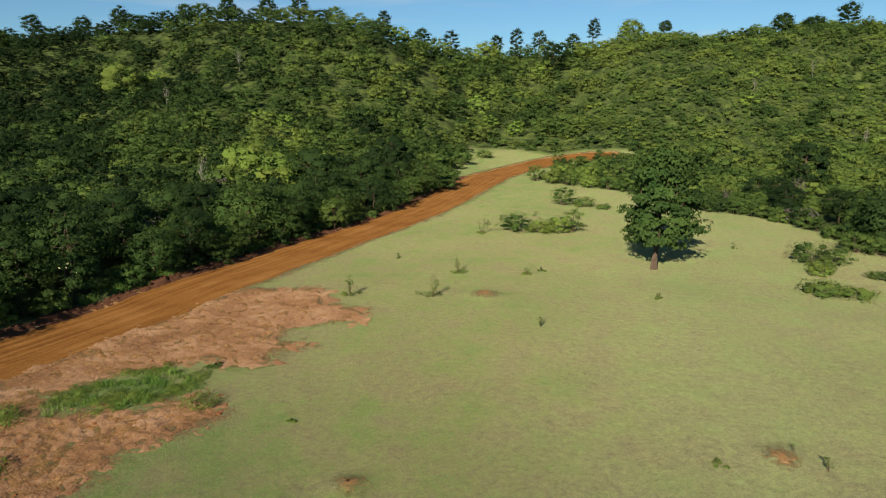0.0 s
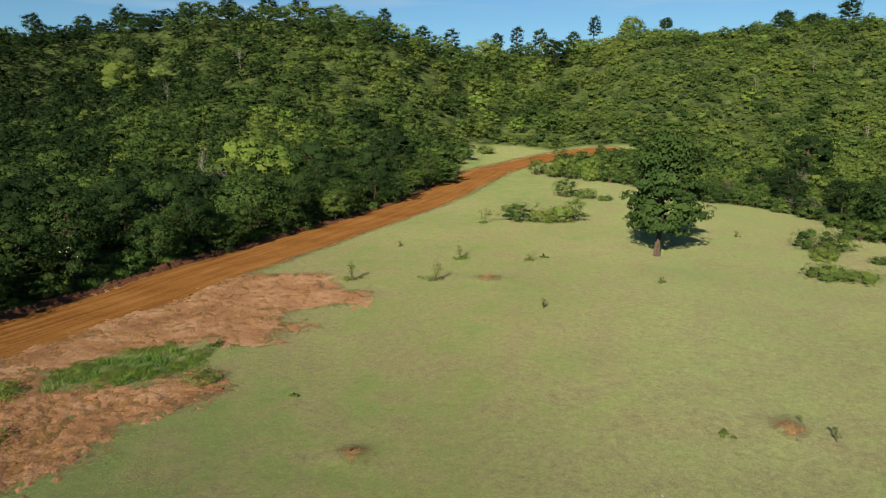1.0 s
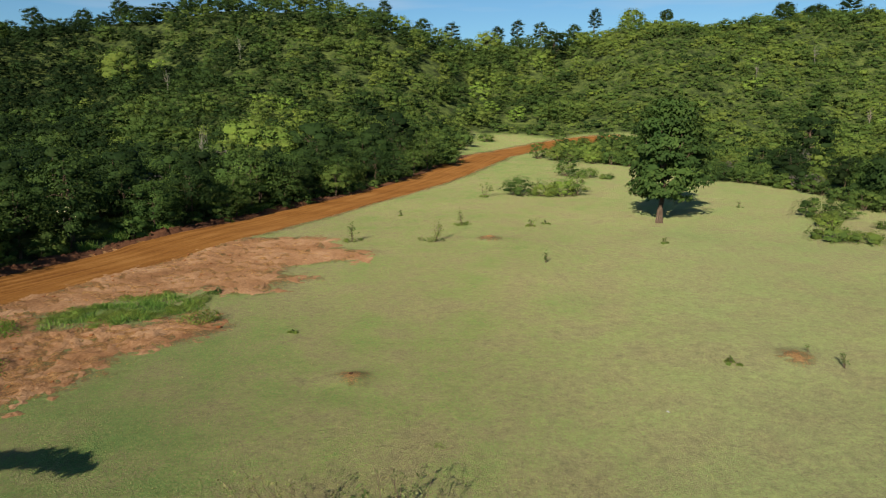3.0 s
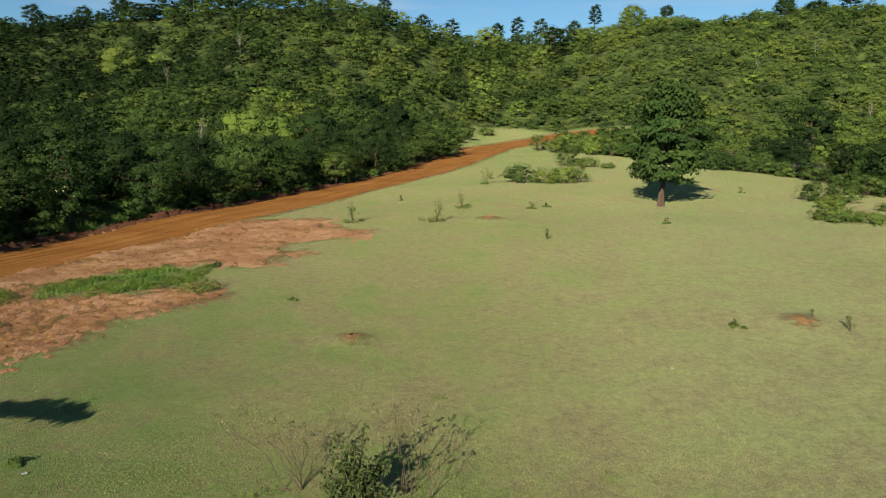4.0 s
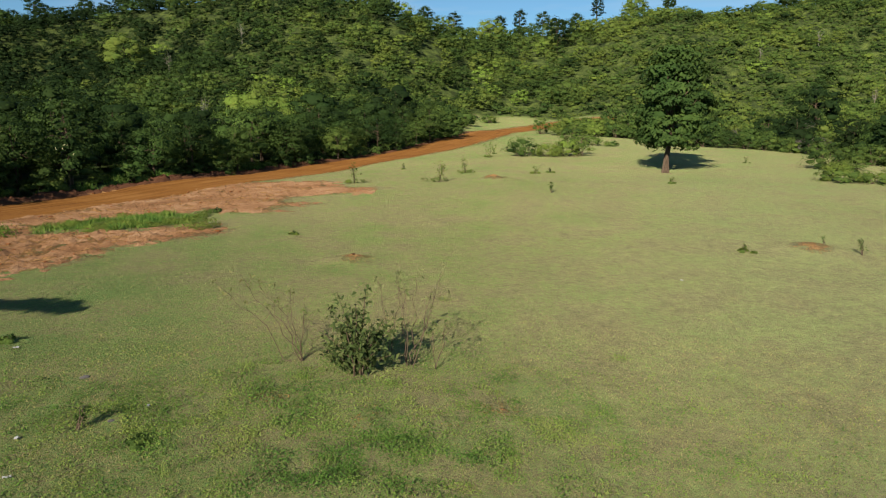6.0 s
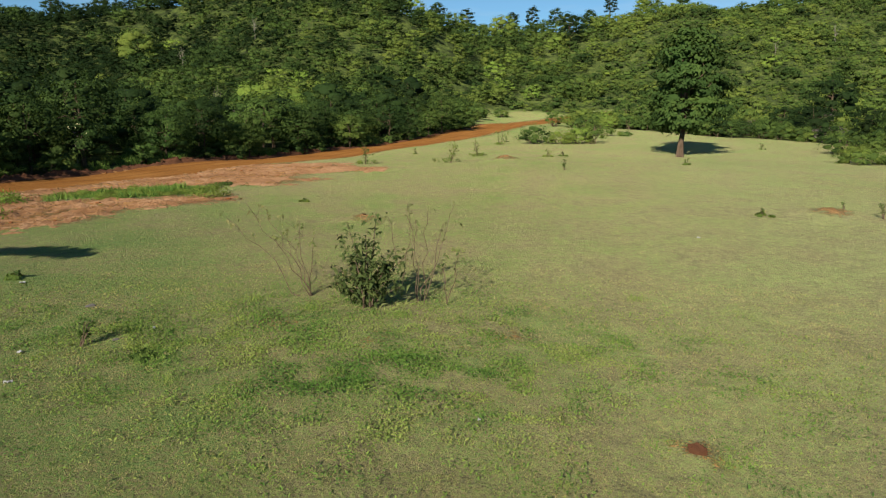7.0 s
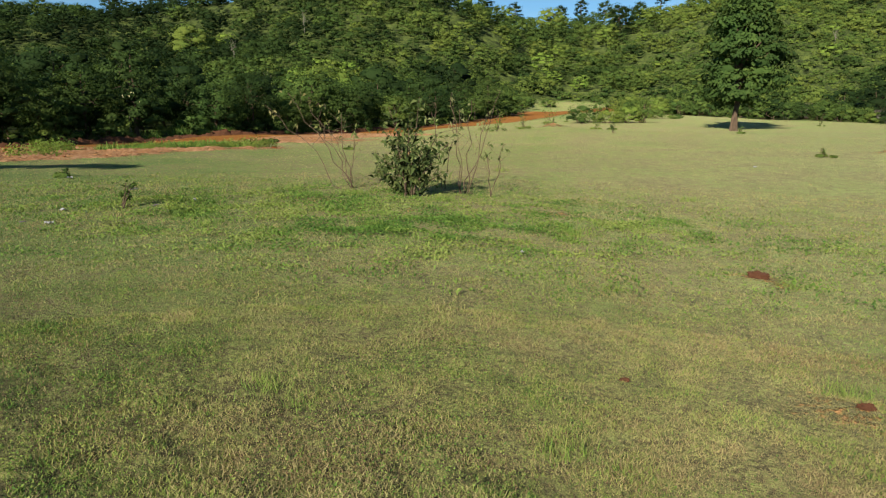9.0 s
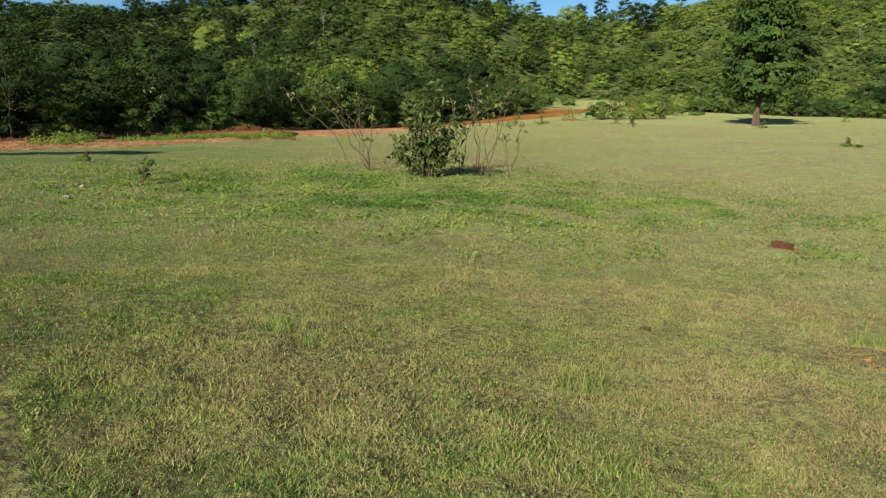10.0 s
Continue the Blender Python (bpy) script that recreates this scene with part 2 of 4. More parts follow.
ROAD = [(-95, -70), (-68, -25), (-48, 12), (-38.5, 31), (-31.9, 44.8), (-28.7, 53.1), (-24.0, 64.7), (-16.9, 85.4), (-10.8, 97.1), (-2.9, 115.3), (5.1, 138.0), (13.9, 161.2), (22.8, 177.2), (31.0, 185.5), (38.0, 187.2), (44.0, 186.0)]


def curve_points(pts, step):
    """Points along a smooth (Catmull-Rom) curve through pts, about step apart."""
    p = np.array(pts, float)
    p = np.vstack([2 * p[0] - p[1], p, 2 * p[-1] - p[-2]])
    out = []
    for k in range(1, len(p) - 2):
        n = max(2, int(np.linalg.norm(p[k + 1] - p[k]) / step))
        t = np.linspace(0, 1, n, endpoint=False)[:, None]
        out.append(0.5 * (2 * p[k] + (p[k + 1] - p[k - 1]) * t + (2 * p[k - 1] - 5 * p[k] + 4 * p[k + 1] - p[k + 2]) * t ** 2
                          + (3 * p[k] - p[k - 1] - 3 * p[k + 1] + p[k + 2]) * t ** 3))
    return np.vstack(out + [p[-2:-1]])


LINE = curve_points(ROAD, 0.8)
TANG = np.gradient(LINE, axis=0)
TANG /= np.linalg.norm(TANG, axis=1)[:, None]


def road_offset(x, y):
    """Signed distance from the road's middle: left of its run is negative."""
    x, y = np.atleast_1d(x), np.atleast_1d(y)
    out = np.full(x.shape, 999.0)
    near = np.where((y > -110) & (y < 235) & (x > -140) & (x < 90))[0]
    coarse = LINE[::3]
    for c in range(0, len(near), 20000):
        k = near[c:c + 20000]
        d = (x[k, None] - coarse[None, :, 0]) ** 2 + (y[k, None] - coarse[None, :, 1]) ** 2
        m = d.argmin(1) * 3
        dx, dy = x[k] - LINE[m, 0], y[k] - LINE[m, 1]
        out[k] = np.sqrt(d.min(1)) * np.sign(dx * TANG[m, 1] - dy * TANG[m, 0])
        flat = np.abs(dx * TANG[m, 1] - dy * TANG[m, 0])
        out[k] = np.where(d.min(1) < 400, np.sign(out[k]) * np.maximum(flat, np.sqrt(np.maximum(0, d.min(1) - 4))), out[k])
    return out


def hills(x, y):
    t = y - np.interp(x, KX, FOOT)
    rise = 0.43 * 14 * np.logaddexp(0, t / 14)
    top = np.interp(x, KX, RIDGE)
    back = np.maximum(0, t - top / 0.43 - 30)
    h = -4 * np.logaddexp(-rise / 4, -top / 4)
    rough = (vnoise(x / 38 + 9, y / 38 + 4) - 0.5) * 9 + (vnoise(x / 17 + 3, y / 17) - 0.5) * 3.5
    return np.maximum(h, 0) + rough * np.clip(rise / 22, 0, 1) - np.minimum(back * 0.25, top * 0.9)


SWELLS = [(-11, 26, 9, 0.134), (-18, 35, 6, 0.024), (-29, 56, 11, -0.421), (7, 57, 10, 0.381), (3, 8, 6, -0.15), (20, 72, 11, -0.268),
          (5, 18, 6, -0.265), (17, 32, 7, -0.028), (-10, 10, 6, -0.24), (18, 5, 14, -0.438),
          (-18, 82, 14, -0.88), (-6, 96, 14, -0.06), (-22, 108, 20, -1.22), (0, 120, 18, -0.48), (10, 140, 20, -0.42), (20, 165, 24, -0.37), (40, 150, 26, -0.17), (30, 195, 26, -0.46), (-10, 150, 26, -0.4)]


def field(x, y):
    """The meadow: a gentle rise away from the camera with shallow swells and hollows."""
    u, v = np.clip(x, -45, 60) / 100, np.clip(y, -40, 150) / 100
    near = np.exp(-(x * x + y * y) / 22.0 ** 2)
    z = 0.066 - 0.267 * u + 1.139 * v - 0.945 * u * u - 0.255 * u * v + 1.405 * v * v + 0.344 * u ** 3 - 1.41 * u * u * v - 0.255 * u * v * v + 0.228 * v ** 3
    z = z - 0.169 * near - 0.0461 * near * x
    for sx, sy, sr, sh in SWELLS:
        z = z + sh * np.exp(-((x - sx) ** 2 + (y - sy) ** 2) / sr ** 2)
    return z


def land(x, y):
    x, y = np.asarray(x, float), np.asarray(y, float)
    z = field(x, y) + hills(x, y)
    z = z + (vnoise(x / 5.0, y / 5.0) - 0.5) * 0.16 * np.clip((np.hypot(x, y) - 8) / 25, 0, 1) + (vnoise(x / 1.3 + 5, y / 1.3) - 0.5) * 0.035
    z = z + ((vnoise(x * 3.1, y * 3.1) - 0.5) * 0.05 + (vnoise(x * 6.3 + 7, y * 6.3) - 0.5) * 0.03) * np.clip(1.5 - np.hypot(x, y) / 10, 0, 1)
    for mx, my, mh, mr in MOUNDS:
        z = z + mh * np.exp(-((x - mx) ** 2 + (y - my) ** 2) / mr ** 2)
    return z


def at(x, y):
    return float(land(np.float64(x), np.float64(y)))


def inside_distance(x, y, poly):
    """Distance to a polygon's rim, positive inside."""
    p = np.array(poly, float)
    q = np.roll(p, -1, 0)
    d = np.full(x.shape, 1e9)
    ins = np.zeros(x.shape, bool)
    for (ax, ay), (bx, by) in zip(p, q):
        t = np.clip(((x - ax) * (bx - ax) + (y - ay) * (by - ay)) / ((bx - ax) ** 2 + (by - ay) ** 2), 0, 1)
        d = np.minimum(d, np.hypot(x - ax - t * (bx - ax), y - ay - t * (by - ay)))
        if ay != by:
            ins ^= ((ay > y) != (by > y)) & (x < (bx - ax) * (y - ay) / (by - ay) + ax)
    return np.where(ins, d, -d)


BARE = [[(-30, 45), (-25, 54), (-19, 66), (-11.5, 65.3), (-10.0, 59.8), (-6.7, 58.3), (-6.8, 55.1), (-11.4, 54.4), (-12.9, 51.1), (-9.5, 49.5),
         (-12.2, 48.0), (-12.0, 45.8), (-14.1, 44.8), (-16.1, 46.5), (-21.6, 44.2), (-23.6, 40.5), (-29, 42)],
        [(-34, 28.7), (-31, 43), (-25, 42), (-23.1, 37.5), (-20.3, 38.0), (-16.9, 38.3), (-15.5, 40.4), (-12.4, 37.8), (-13.9, 35.8), (-14.9, 34.5),
         (-16.2, 33.0), (-16.1, 30.8), (-18.2, 26.3), (-24, 22), (-38, 18)]]
WEEDY = [(-22.7, 38.0), (-23.1, 40.4), (-20.7, 44.1), (-18.6, 45.5), (-15.8, 44.4), (-15.2, 41.6), (-17.7, 39.1), (-19.5, 38.0)]
MEADOW = [(-60, -60), (-38, 30), (-20.7, 72.5), (0.0, 127.0), (2.1, 147.0), (1.1, 168.3), (8.8, 197.7), (20.0, 197.5), (28.0, 191.0), (38.0, 193.0), (49.0, 189.5), (50.5, 183.0), (43.0, 181.0), (33.0, 177.5), (27.0, 168.0), (24.0, 157.0), (25.5, 147.0), (33.7, 130.8), (41.2, 111.2), (47.2, 108.5), (51.2, 100.3), (51.1, 83.1), (52.1, 76.1), (60, 40), (70, -60)]


def wooded(x, y):
    """Where woods stand: left of the road, on the hills, and past the meadow's rim."""
    off = road_offset(x, y)
    ins = inside_distance(x, y, MEADOW)
    return np.where((off < 0) & (y < 185), np.minimum(-ins, -off - 5.0 + 1.4 * np.clip((y - 68) / 15, 0, 1)), np.minimum(-ins, np.abs(off) - 4.6) - 0.5)


def build_mesh(name, verts, quads, tone=None, uv=None, extra=(), normals=None):
    me = bpy.data.meshes.new(name)
    verts, quads = np.asarray(verts, np.float32), np.asarray(quads, np.int32)
    me.vertices.add(len(verts))
    me.vertices.foreach_set("co", verts.ravel())
    me.loops.add(quads.size)
    me.loops.foreach_set("vertex_index", quads.ravel())
    me.polygons.add(len(quads))
    me.polygons.foreach_set("loop_start", np.arange(0, quads.size, 4, dtype=np.int32))
    me.update(calc_edges=True)
    for key, val in (("tone", tone), *extra):
        if val is not None:
            at_ = me.attributes.new(key, "FLOAT", "POINT")
            at_.data.foreach_set("value", np.asarray(val, np.float32))
    if normals is not None:
        at_ = me.attributes.new("custom_normal", "FLOAT_VECTOR", "POINT")
        at_.data.foreach_set("vector", np.asarray(normals, np.float32).ravel())
    if uv is not None:
        lay = me.uv_layers.new(name="UVMap")
        lay.data.foreach_set("uv", np.asarray(uv, np.float32)[quads.ravel()].ravel())
    return me


def smooth(me):
    me.polygons.foreach_set("use_smooth", np.ones(len(me.polygons), bool))
    return me


def part(name, me, material, parent=None, label=""):
    me.materials.append(material)
    ob = new(name, me)
    ob.parent = parent
    return tagged(ob, label)


def grid_quads(rows, cols):
    i = np.arange((rows - 1) * (cols - 1))
    a = i // (cols - 1) * cols + i % (cols - 1)
    return np.stack([a, a + 1, a + cols + 1, a + cols], 1)


def ground_sheet():
    front = np.linspace(-44, 42, 330)
    ang = np.radians(np.concatenate([front, np.linspace(42, 316, 90)[1:-1]]))
    r = [0.0, 0.5, 1.0, 1.5]
    while r[-1] < 260:
        r.append(r[-1] * 1.012 + 0.004)
    while r[-1] < 4600:
        r.append(r[-1] * 1.06)
    r = np.array(r)
    R, A = np.meshgrid(r, ang, indexing="ij")
    x, y = (R * np.sin(A)).ravel(), (R * np.cos(A)).ravel()
    z = land(x, y)
    off = road_offset(x, y)
    soil = np.full(x.shape, -9.0)
    zone = (x > -45) & (x < 25) & (y > 0) & (y < 75)
    for poly in BARE:
        soil[zone] = np.maximum(soil[zone], inside_distance(x[zone], y[zone], poly))
    soil[zone] = np.minimum(soil[zone], -inside_distance(x[zone], y[zone], WEEDY) + 1.8)
    soil = np.maximum(soil, 4.7 - np.abs(off + 0.3))
    for mx, my, mh, mr in MOUNDS[:9]:
        soil = np.maximum(soil, 1.1 * mr - 0.35 - 1.6 * np.hypot(x - mx, y - my))
    z = z - np.where(np.abs(off) < 3.9, 0.06, 0.0)
    tilled = (soil > 0.3) & (np.abs(off) > 4)
    z = z + np.where(tilled, (vnoise(x * 2.1, y * 2.1) - 0.5) * 0.16 + (vnoise(x * 4.7, y * 4.7) - 0.5) * 0.1, 0)
    # greener where weeds grow; the leftward darkening also paints in weaker sun backscatter
    lush_dim = 0.15 * np.exp(-((x + 3.0) ** 2 / 60 + (y - 13.5) ** 2 / 14)) + 0.14 * np.exp(-((x - 8.7) ** 2 + (y - 43) ** 2) / 5)
    lush_dim += 0.16 * np.exp(-((x - 23) ** 2 / 14 + (y - 67) ** 2 / 14))
    lush_dim += 0.12 * np.clip(inside_distance(x, y, WEEDY) / 1.5 + 0.5, 0, 1)
    lush_dim += 0.12 * np.clip((2 - x) / 5, 0, 1) * np.clip((12.5 - y) / 4, 0, 1)
    lush_dim -= 0.05 * np.exp(-((x - 6) ** 2 / 60 + (y - 25) ** 2 / 300))
    # paler to the right: drier turf, and the antisolar bright side put into colour
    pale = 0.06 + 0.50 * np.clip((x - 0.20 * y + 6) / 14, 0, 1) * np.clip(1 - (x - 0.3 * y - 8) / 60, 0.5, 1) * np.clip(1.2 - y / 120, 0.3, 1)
    lush_dim += 0.05 * np.clip((y - 45) / 60, 0, 1) + 0.10 * np.clip((y - 110) / 30, 0, 1) + 0.22 * np.clip((-2 - x - 0.05 * y) / 8, 0, 1) * np.clip((48 - y) / 15, 0, 1)
    # near thatch carries the gap shade in its colour, less towards the right
    ob = part("ground", smooth(build_mesh("ground", np.stack([x, y, z], 1), grid_close(len(r), len(ang)), extra=(("soil", soil), ("lush_dim", lush_dim), ("pale", pale), ("wood", np.clip(wooded(x, y) / 2.5 + 0.2, 0, 1)), ("thatch_shade", 0.7 * np.clip((10 - np.hypot(x, y)) / 5, 0, 1) * (1 - 0.5 * np.clip((x + 1) / 4, 0, 1)))))), M_GROUND)
    return tagged(ob, "short dry green meadow turf with patches of bare red soil", "ground", kind="structure")


def grid_close(rows, cols):
    i = np.arange((rows - 1) * cols)
    a, c = i // cols * cols, i % cols
    return np.stack([a + c, a + (c + 1) % cols, a + cols + (c + 1) % cols, a + cols + c], 1)[:, ::-1]


ground_sheet()


def road_strip():
    s = np.concatenate([[0], np.cumsum(np.linalg.norm(np.diff(LINE, axis=0), axis=1))])
    w = np.linspace(-4.25, 4.25, 45)
    nx, ny = TANG[:, 1], -TANG[:, 0]
    wob = (vnoise(s / 3, s * 0 + 2) - 0.5) * 0.5
    X = LINE[:, 0, None] + nx[:, None] * (w[None] + wob[:, None] * (np.abs(w) / 4.25))
    Y = LINE[:, 1, None] + ny[:, None] * (w[None] + wob[:, None] * (np.abs(w) / 4.25))
    Z = land(X.ravel(), Y.ravel()).reshape(X.shape) + 0.02
    lane = 0.09 * (vnoise(w[None] * 1.8 + 0 * s[:, None], s[:, None] / 14) - 0.5) + 0.03 * (vnoise(w[None] * 5 + 0 * s[:, None], s[:, None] / 6) - 0.5)
    Z = Z + lane - np.where(np.abs(w) > 4.0, 0.16, 0)[None]
    uv = np.stack([np.broadcast_to(w[None], X.shape).ravel(), np.broadcast_to(s[:, None], X.shape).ravel()], 1)
    me = build_mesh("road", np.stack([X.ravel(), Y.ravel(), Z.ravel()], 1), grid_quads(len(s), len(w)), uv=uv)
    tagged(part("road", smooth(me), M_ROAD), "freshly graded orange earth track with wheel streaks across the meadow", "dirt road", kind="structure")


road_strip()


def bare_soil(poly, lump, height):
    """Broken, lumpy soil laid open in the turf, sinking under it at a ragged rim."""
    p = np.array(poly)
    gx, gy = np.arange(p[:, 0].min() - 1, p[:, 0].max() + 1, 0.17), np.arange(p[:, 1].min() - 1, p[:, 1].max() + 1, 0.17)
    X, Y = np.meshgrid(gx, gy, indexing="ij")
    x, y = X.ravel(), Y.ravel()
    d = np.minimum(inside_distance(x, y, poly), np.abs(road_offset(x, y)) - 4.0)
    isle = 1 - np.hypot((x + 20.2) / 1.5, (y - 40.9) / 0.9)
    d = np.minimum(d, np.maximum(0.2 - inside_distance(x, y, WEEDY), isle * 1.2))
    rim = d + 2.4 * (vnoise(x / 1.7, y / 1.7) - 0.5) + 2.0 * (vnoise(x * 1.5 + 3, y * 1.5) - 0.5) + 1.7 * (vnoise(x * 3.3, y * 3.3 + 3) - 0.5)
    rough = vnoise(x / lump, y / lump + 5) * 0.6 + vnoise(x / lump * 2.3 + 7, y / lump * 2.3) * 0.4
    z = land(x, y) + np.clip(rim * 0.2, -0.2, 0.035) + (height * (rough - 0.55) + 0.07 * (vnoise(x * 5.3, y * 5.3) - 0.5)) * np.clip(rim / 1.2, 0, 1)
    q = grid_quads(len(gx), len(gy))[:, ::-1]
    q = q[(rim[q] > -0.4).any(1)]
    used_, q = np.unique(q, return_inverse=True)
    me = build_mesh("bare_soil", np.stack([x, y, z], 1)[used_], q.reshape(-1, 4))
    tagged(part("bare_soil", smooth(me), M_TILL), "pale orange broken soil with lumps and a ragged grassy rim", "bare soil", kind="structure")


bare_soil(BARE[0], 0.45, 0.18)
bare_soil(BARE[1], 0.52, 0.36)


def windrow():
    """The lumpy ridge of pushed-up soil along the wood's side of the road."""
    pts = LINE[(LINE[:, 1] > 5) & (LINE[:, 1] < 150)]
    tan = TANG[(LINE[:, 1] > 5) & (LINE[:, 1] < 150)]
    fine = np.linspace(0, len(pts) - 1, len(pts) * 4)
    k = np.arange(len(pts))
    px, py = np.interp(fine, k, pts[:, 0]), np.interp(fine, k, pts[:, 1])
    tx, ty = np.interp(fine, k, tan[:, 0]), np.interp(fine, k, tan[:, 1])
    w = np.linspace(-1.0, 1.0, 15)
    off = -4.75 + w * 0.95
    X, Y = px[:, None] + ty[:, None] * off[None], py[:, None] - tx[:, None] * off[None]
    prof = np.clip(1 - w ** 2, 0, 1) ** 0.8
    fade = np.clip((125 - py) / 40, 0.15, 1) * np.clip((py - 5) / 10, 0, 1)
    lump = 0.15 + 0.8 * vnoise(X * 0.35 + 4, Y * 0.35) ** 2 + 0.45 * (vnoise(X * 1.1, Y * 1.1) - 0.5) + 0.55 * (vnoise(X * 3.7, Y * 3.7) - 0.5) + 0.4 * (vnoise(X * 8.1, Y * 8.1) - 0.5)
    Z = land(X.ravel(), Y.ravel()).reshape(X.shape) + prof[None] * lump * fade[:, None] * 0.72 - 0.03
    me = build_mesh("windrow", np.stack([X.ravel(), Y.ravel(), Z.ravel()], 1), grid_quads(len(fine), len(w)))
    tagged(part("soil_windrow", smooth(me), M_CLOD), "lumpy dark red ridge of pushed-up soil beside the road", "soil bank", kind="structure")


windrow()

# ---- plants ----
def unit(v):
    return v / np.maximum(np.linalg.norm(v, axis=-1, keepdims=True), 1e-9)


def leaf_quads(c, nrm, size, rng, aspect=0.55, droop=0.15):
    """One pointed leaf (or small spray) per centre: a rhombus with its long way across the normal."""
    t = unit(np.cross(nrm, rng.normal(size=c.shape)))
    b = np.cross(nrm, t)
    s = np.asarray(size)[:, None]
    v = np.stack([c - t * s * 0.5, c + b * s * aspect * 0.5 + nrm * s * 0.06, c + t * s * 0.5 - np.array([0, 0, 1.0]) * s * droop,
                  c - b * s * aspect * 0.5 + nrm * s * 0.06], 1).reshape(-1, 3)
    return v, np.arange(len(c) * 4).reshape(-1, 4)[:, ::-1]


def cube_sphere(n=3):
    g = np.linspace(-1, 1, n + 1)
    V, Q = [], []
    for ax in range(3):
        for sg in (-1, 1):
            base = len(V) * (n + 1) ** 2
            u, w = np.meshgrid(g, g, indexing="ij")
            f = np.zeros((n + 1, n + 1, 3))
            f[..., ax], f[..., (ax + 1) % 3], f[..., (ax + 2) % 3] = sg, u * sg, w
            V.append(f.reshape(-1, 3))
            Q.append(grid_quads(n + 1, n + 1)[:, ::-1] + base)
    return unit(np.vstack(V)), np.vstack(Q)


BALL, BOX = cube_sphere(2), cube_sphere(1)


def join(parts):
    V, Q, T, n = [], [], [], 0
    for v, q, t in parts:
        V.append(v)
        Q.append(q + n)
        T.append(np.broadcast_to(t, (len(v),)))
        n += len(v)
    return np.vstack(V), np.vstack(Q), np.concatenate(T)


def crown(lobes, per_lobe, size, rng, tone=0.4, spread=0.06, low=-0.35, core=0.6, rough=0.45, soft=0.4, tufts=6, solid=None):
    """Foliage from flattened lobes (x, y, z, rx, ry, rz): each a lumpy inner mass under tufts of loose leaves.
    Gives corners, quads, tone and the normals of the tufts."""
    V, Q, T, N, count = [], [], [], [], 0
    mid = np.mean([g[:3] for g in lobes], 0) - np.array([0, 0, 0.25 * max(g[2] for g in lobes)])
    for x, y, z, rx, ry, rz in lobes:
        c, r = np.array([x, y, z]), np.array([rx, ry, rz])
        t = tone + rng.uniform(-spread, spread)
        out = unit(c - mid)
        sub = unit(rng.normal(size=(tufts * 2, 3)) + out * 0.5)
        sub = sub[np.argsort(sub[:, 2] <= low, kind="stable")][:tufts]
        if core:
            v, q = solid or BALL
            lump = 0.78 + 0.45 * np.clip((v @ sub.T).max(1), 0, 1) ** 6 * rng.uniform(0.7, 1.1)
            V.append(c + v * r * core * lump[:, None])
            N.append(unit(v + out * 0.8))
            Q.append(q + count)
            # inner mass toned slightly down: shade between the tufts put into the colour
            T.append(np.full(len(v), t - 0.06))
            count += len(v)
        n = max(4, int(per_lobe * rng.uniform(0.8, 1.2)))
        pick = rng.integers(tufts, size=n)
        d = unit(rng.normal(size=(n, 3)) + sub[pick] * 0.6)
        p = c + (sub[pick] * 0.62 + d * rng.uniform(0.38, 0.58, (n, 1))) * r
        nr = unit(d * 0.6 + sub[pick] * 0.5 + out * 0.4 + np.array([0, 0, 0.25]) + rng.normal(size=(n, 3)) * rough)
        v, q = leaf_quads(p, nr, size * rng.uniform(0.6, 1.35, n), rng)
        shade = unit(unit(d * 0.6 + sub[pick] * 0.6 + out * 0.9) * soft + nr * (1 - soft))
        V.append(v)
        N.append(np.repeat(shade, 4, 0))
        Q.append(q + count)
        T.append(t + np.repeat(rng.uniform(-0.07, 0.07, n) + rng.uniform(-0.06, 0.06, tufts)[pick], 4))
        count += len(v)
    return np.vstack(V), np.vstack(Q), np.concatenate(T), np.vstack(N)


def tube(pts, radii, sides=6):
    p, r = np.array(pts, float), np.array(radii, float)
    t = unit(np.gradient(p, axis=0))
    a = unit(np.cross(t, [0.31, 0.9, 0.17]))
    b = np.cross(t, a)
    w = np.linspace(0, 2 * np.pi, sides, endpoint=False)
    v = p[:, None] + r[:, None, None] * (np.cos(w)[None, :, None] * a[:, None] + np.sin(w)[None, :, None] * b[:, None])
    return v.reshape(-1, 3), grid_close(len(p), sides)


def limb(a, b, r0, r1, rng, n=5, bend=0.08):
    a, b = np.array(a, float), np.array(b, float)
    t = np.linspace(0, 1, n)[:, None]
    p = a + (b - a) * t
    p[1:-1] += rng.normal(size=(n - 2, 3)) * np.linalg.norm(b - a) * bend
    return tube(p, np.linspace(r0, r1, n))


def wood(lobes, height, trunk_r, rng, limbs=6, fork=0.35, lean=0.04):
    top = np.array([rng.normal() * lean * height, rng.normal() * lean * height, height * 0.78])
    out = [(*limb((0, 0, -0.4), top, trunk_r, trunk_r * 0.3, rng, 7, 0.02), 0.5)]
    v, q, _ = out[0]
    flare = np.clip(1.3 - (v[:, 2:3] + 0.1) / 0.7, 1, 1.5)
    v[:, :2] *= flare
    order = rng.permutation(len(lobes))[:limbs]
    for k in order:
        s = rng.uniform(fork, 0.75)
        out.append((*limb(top * s, lobes[k][:3], trunk_r * (0.55 - 0.4 * s), trunk_r * 0.08, rng), 0.5))
    return join(out)


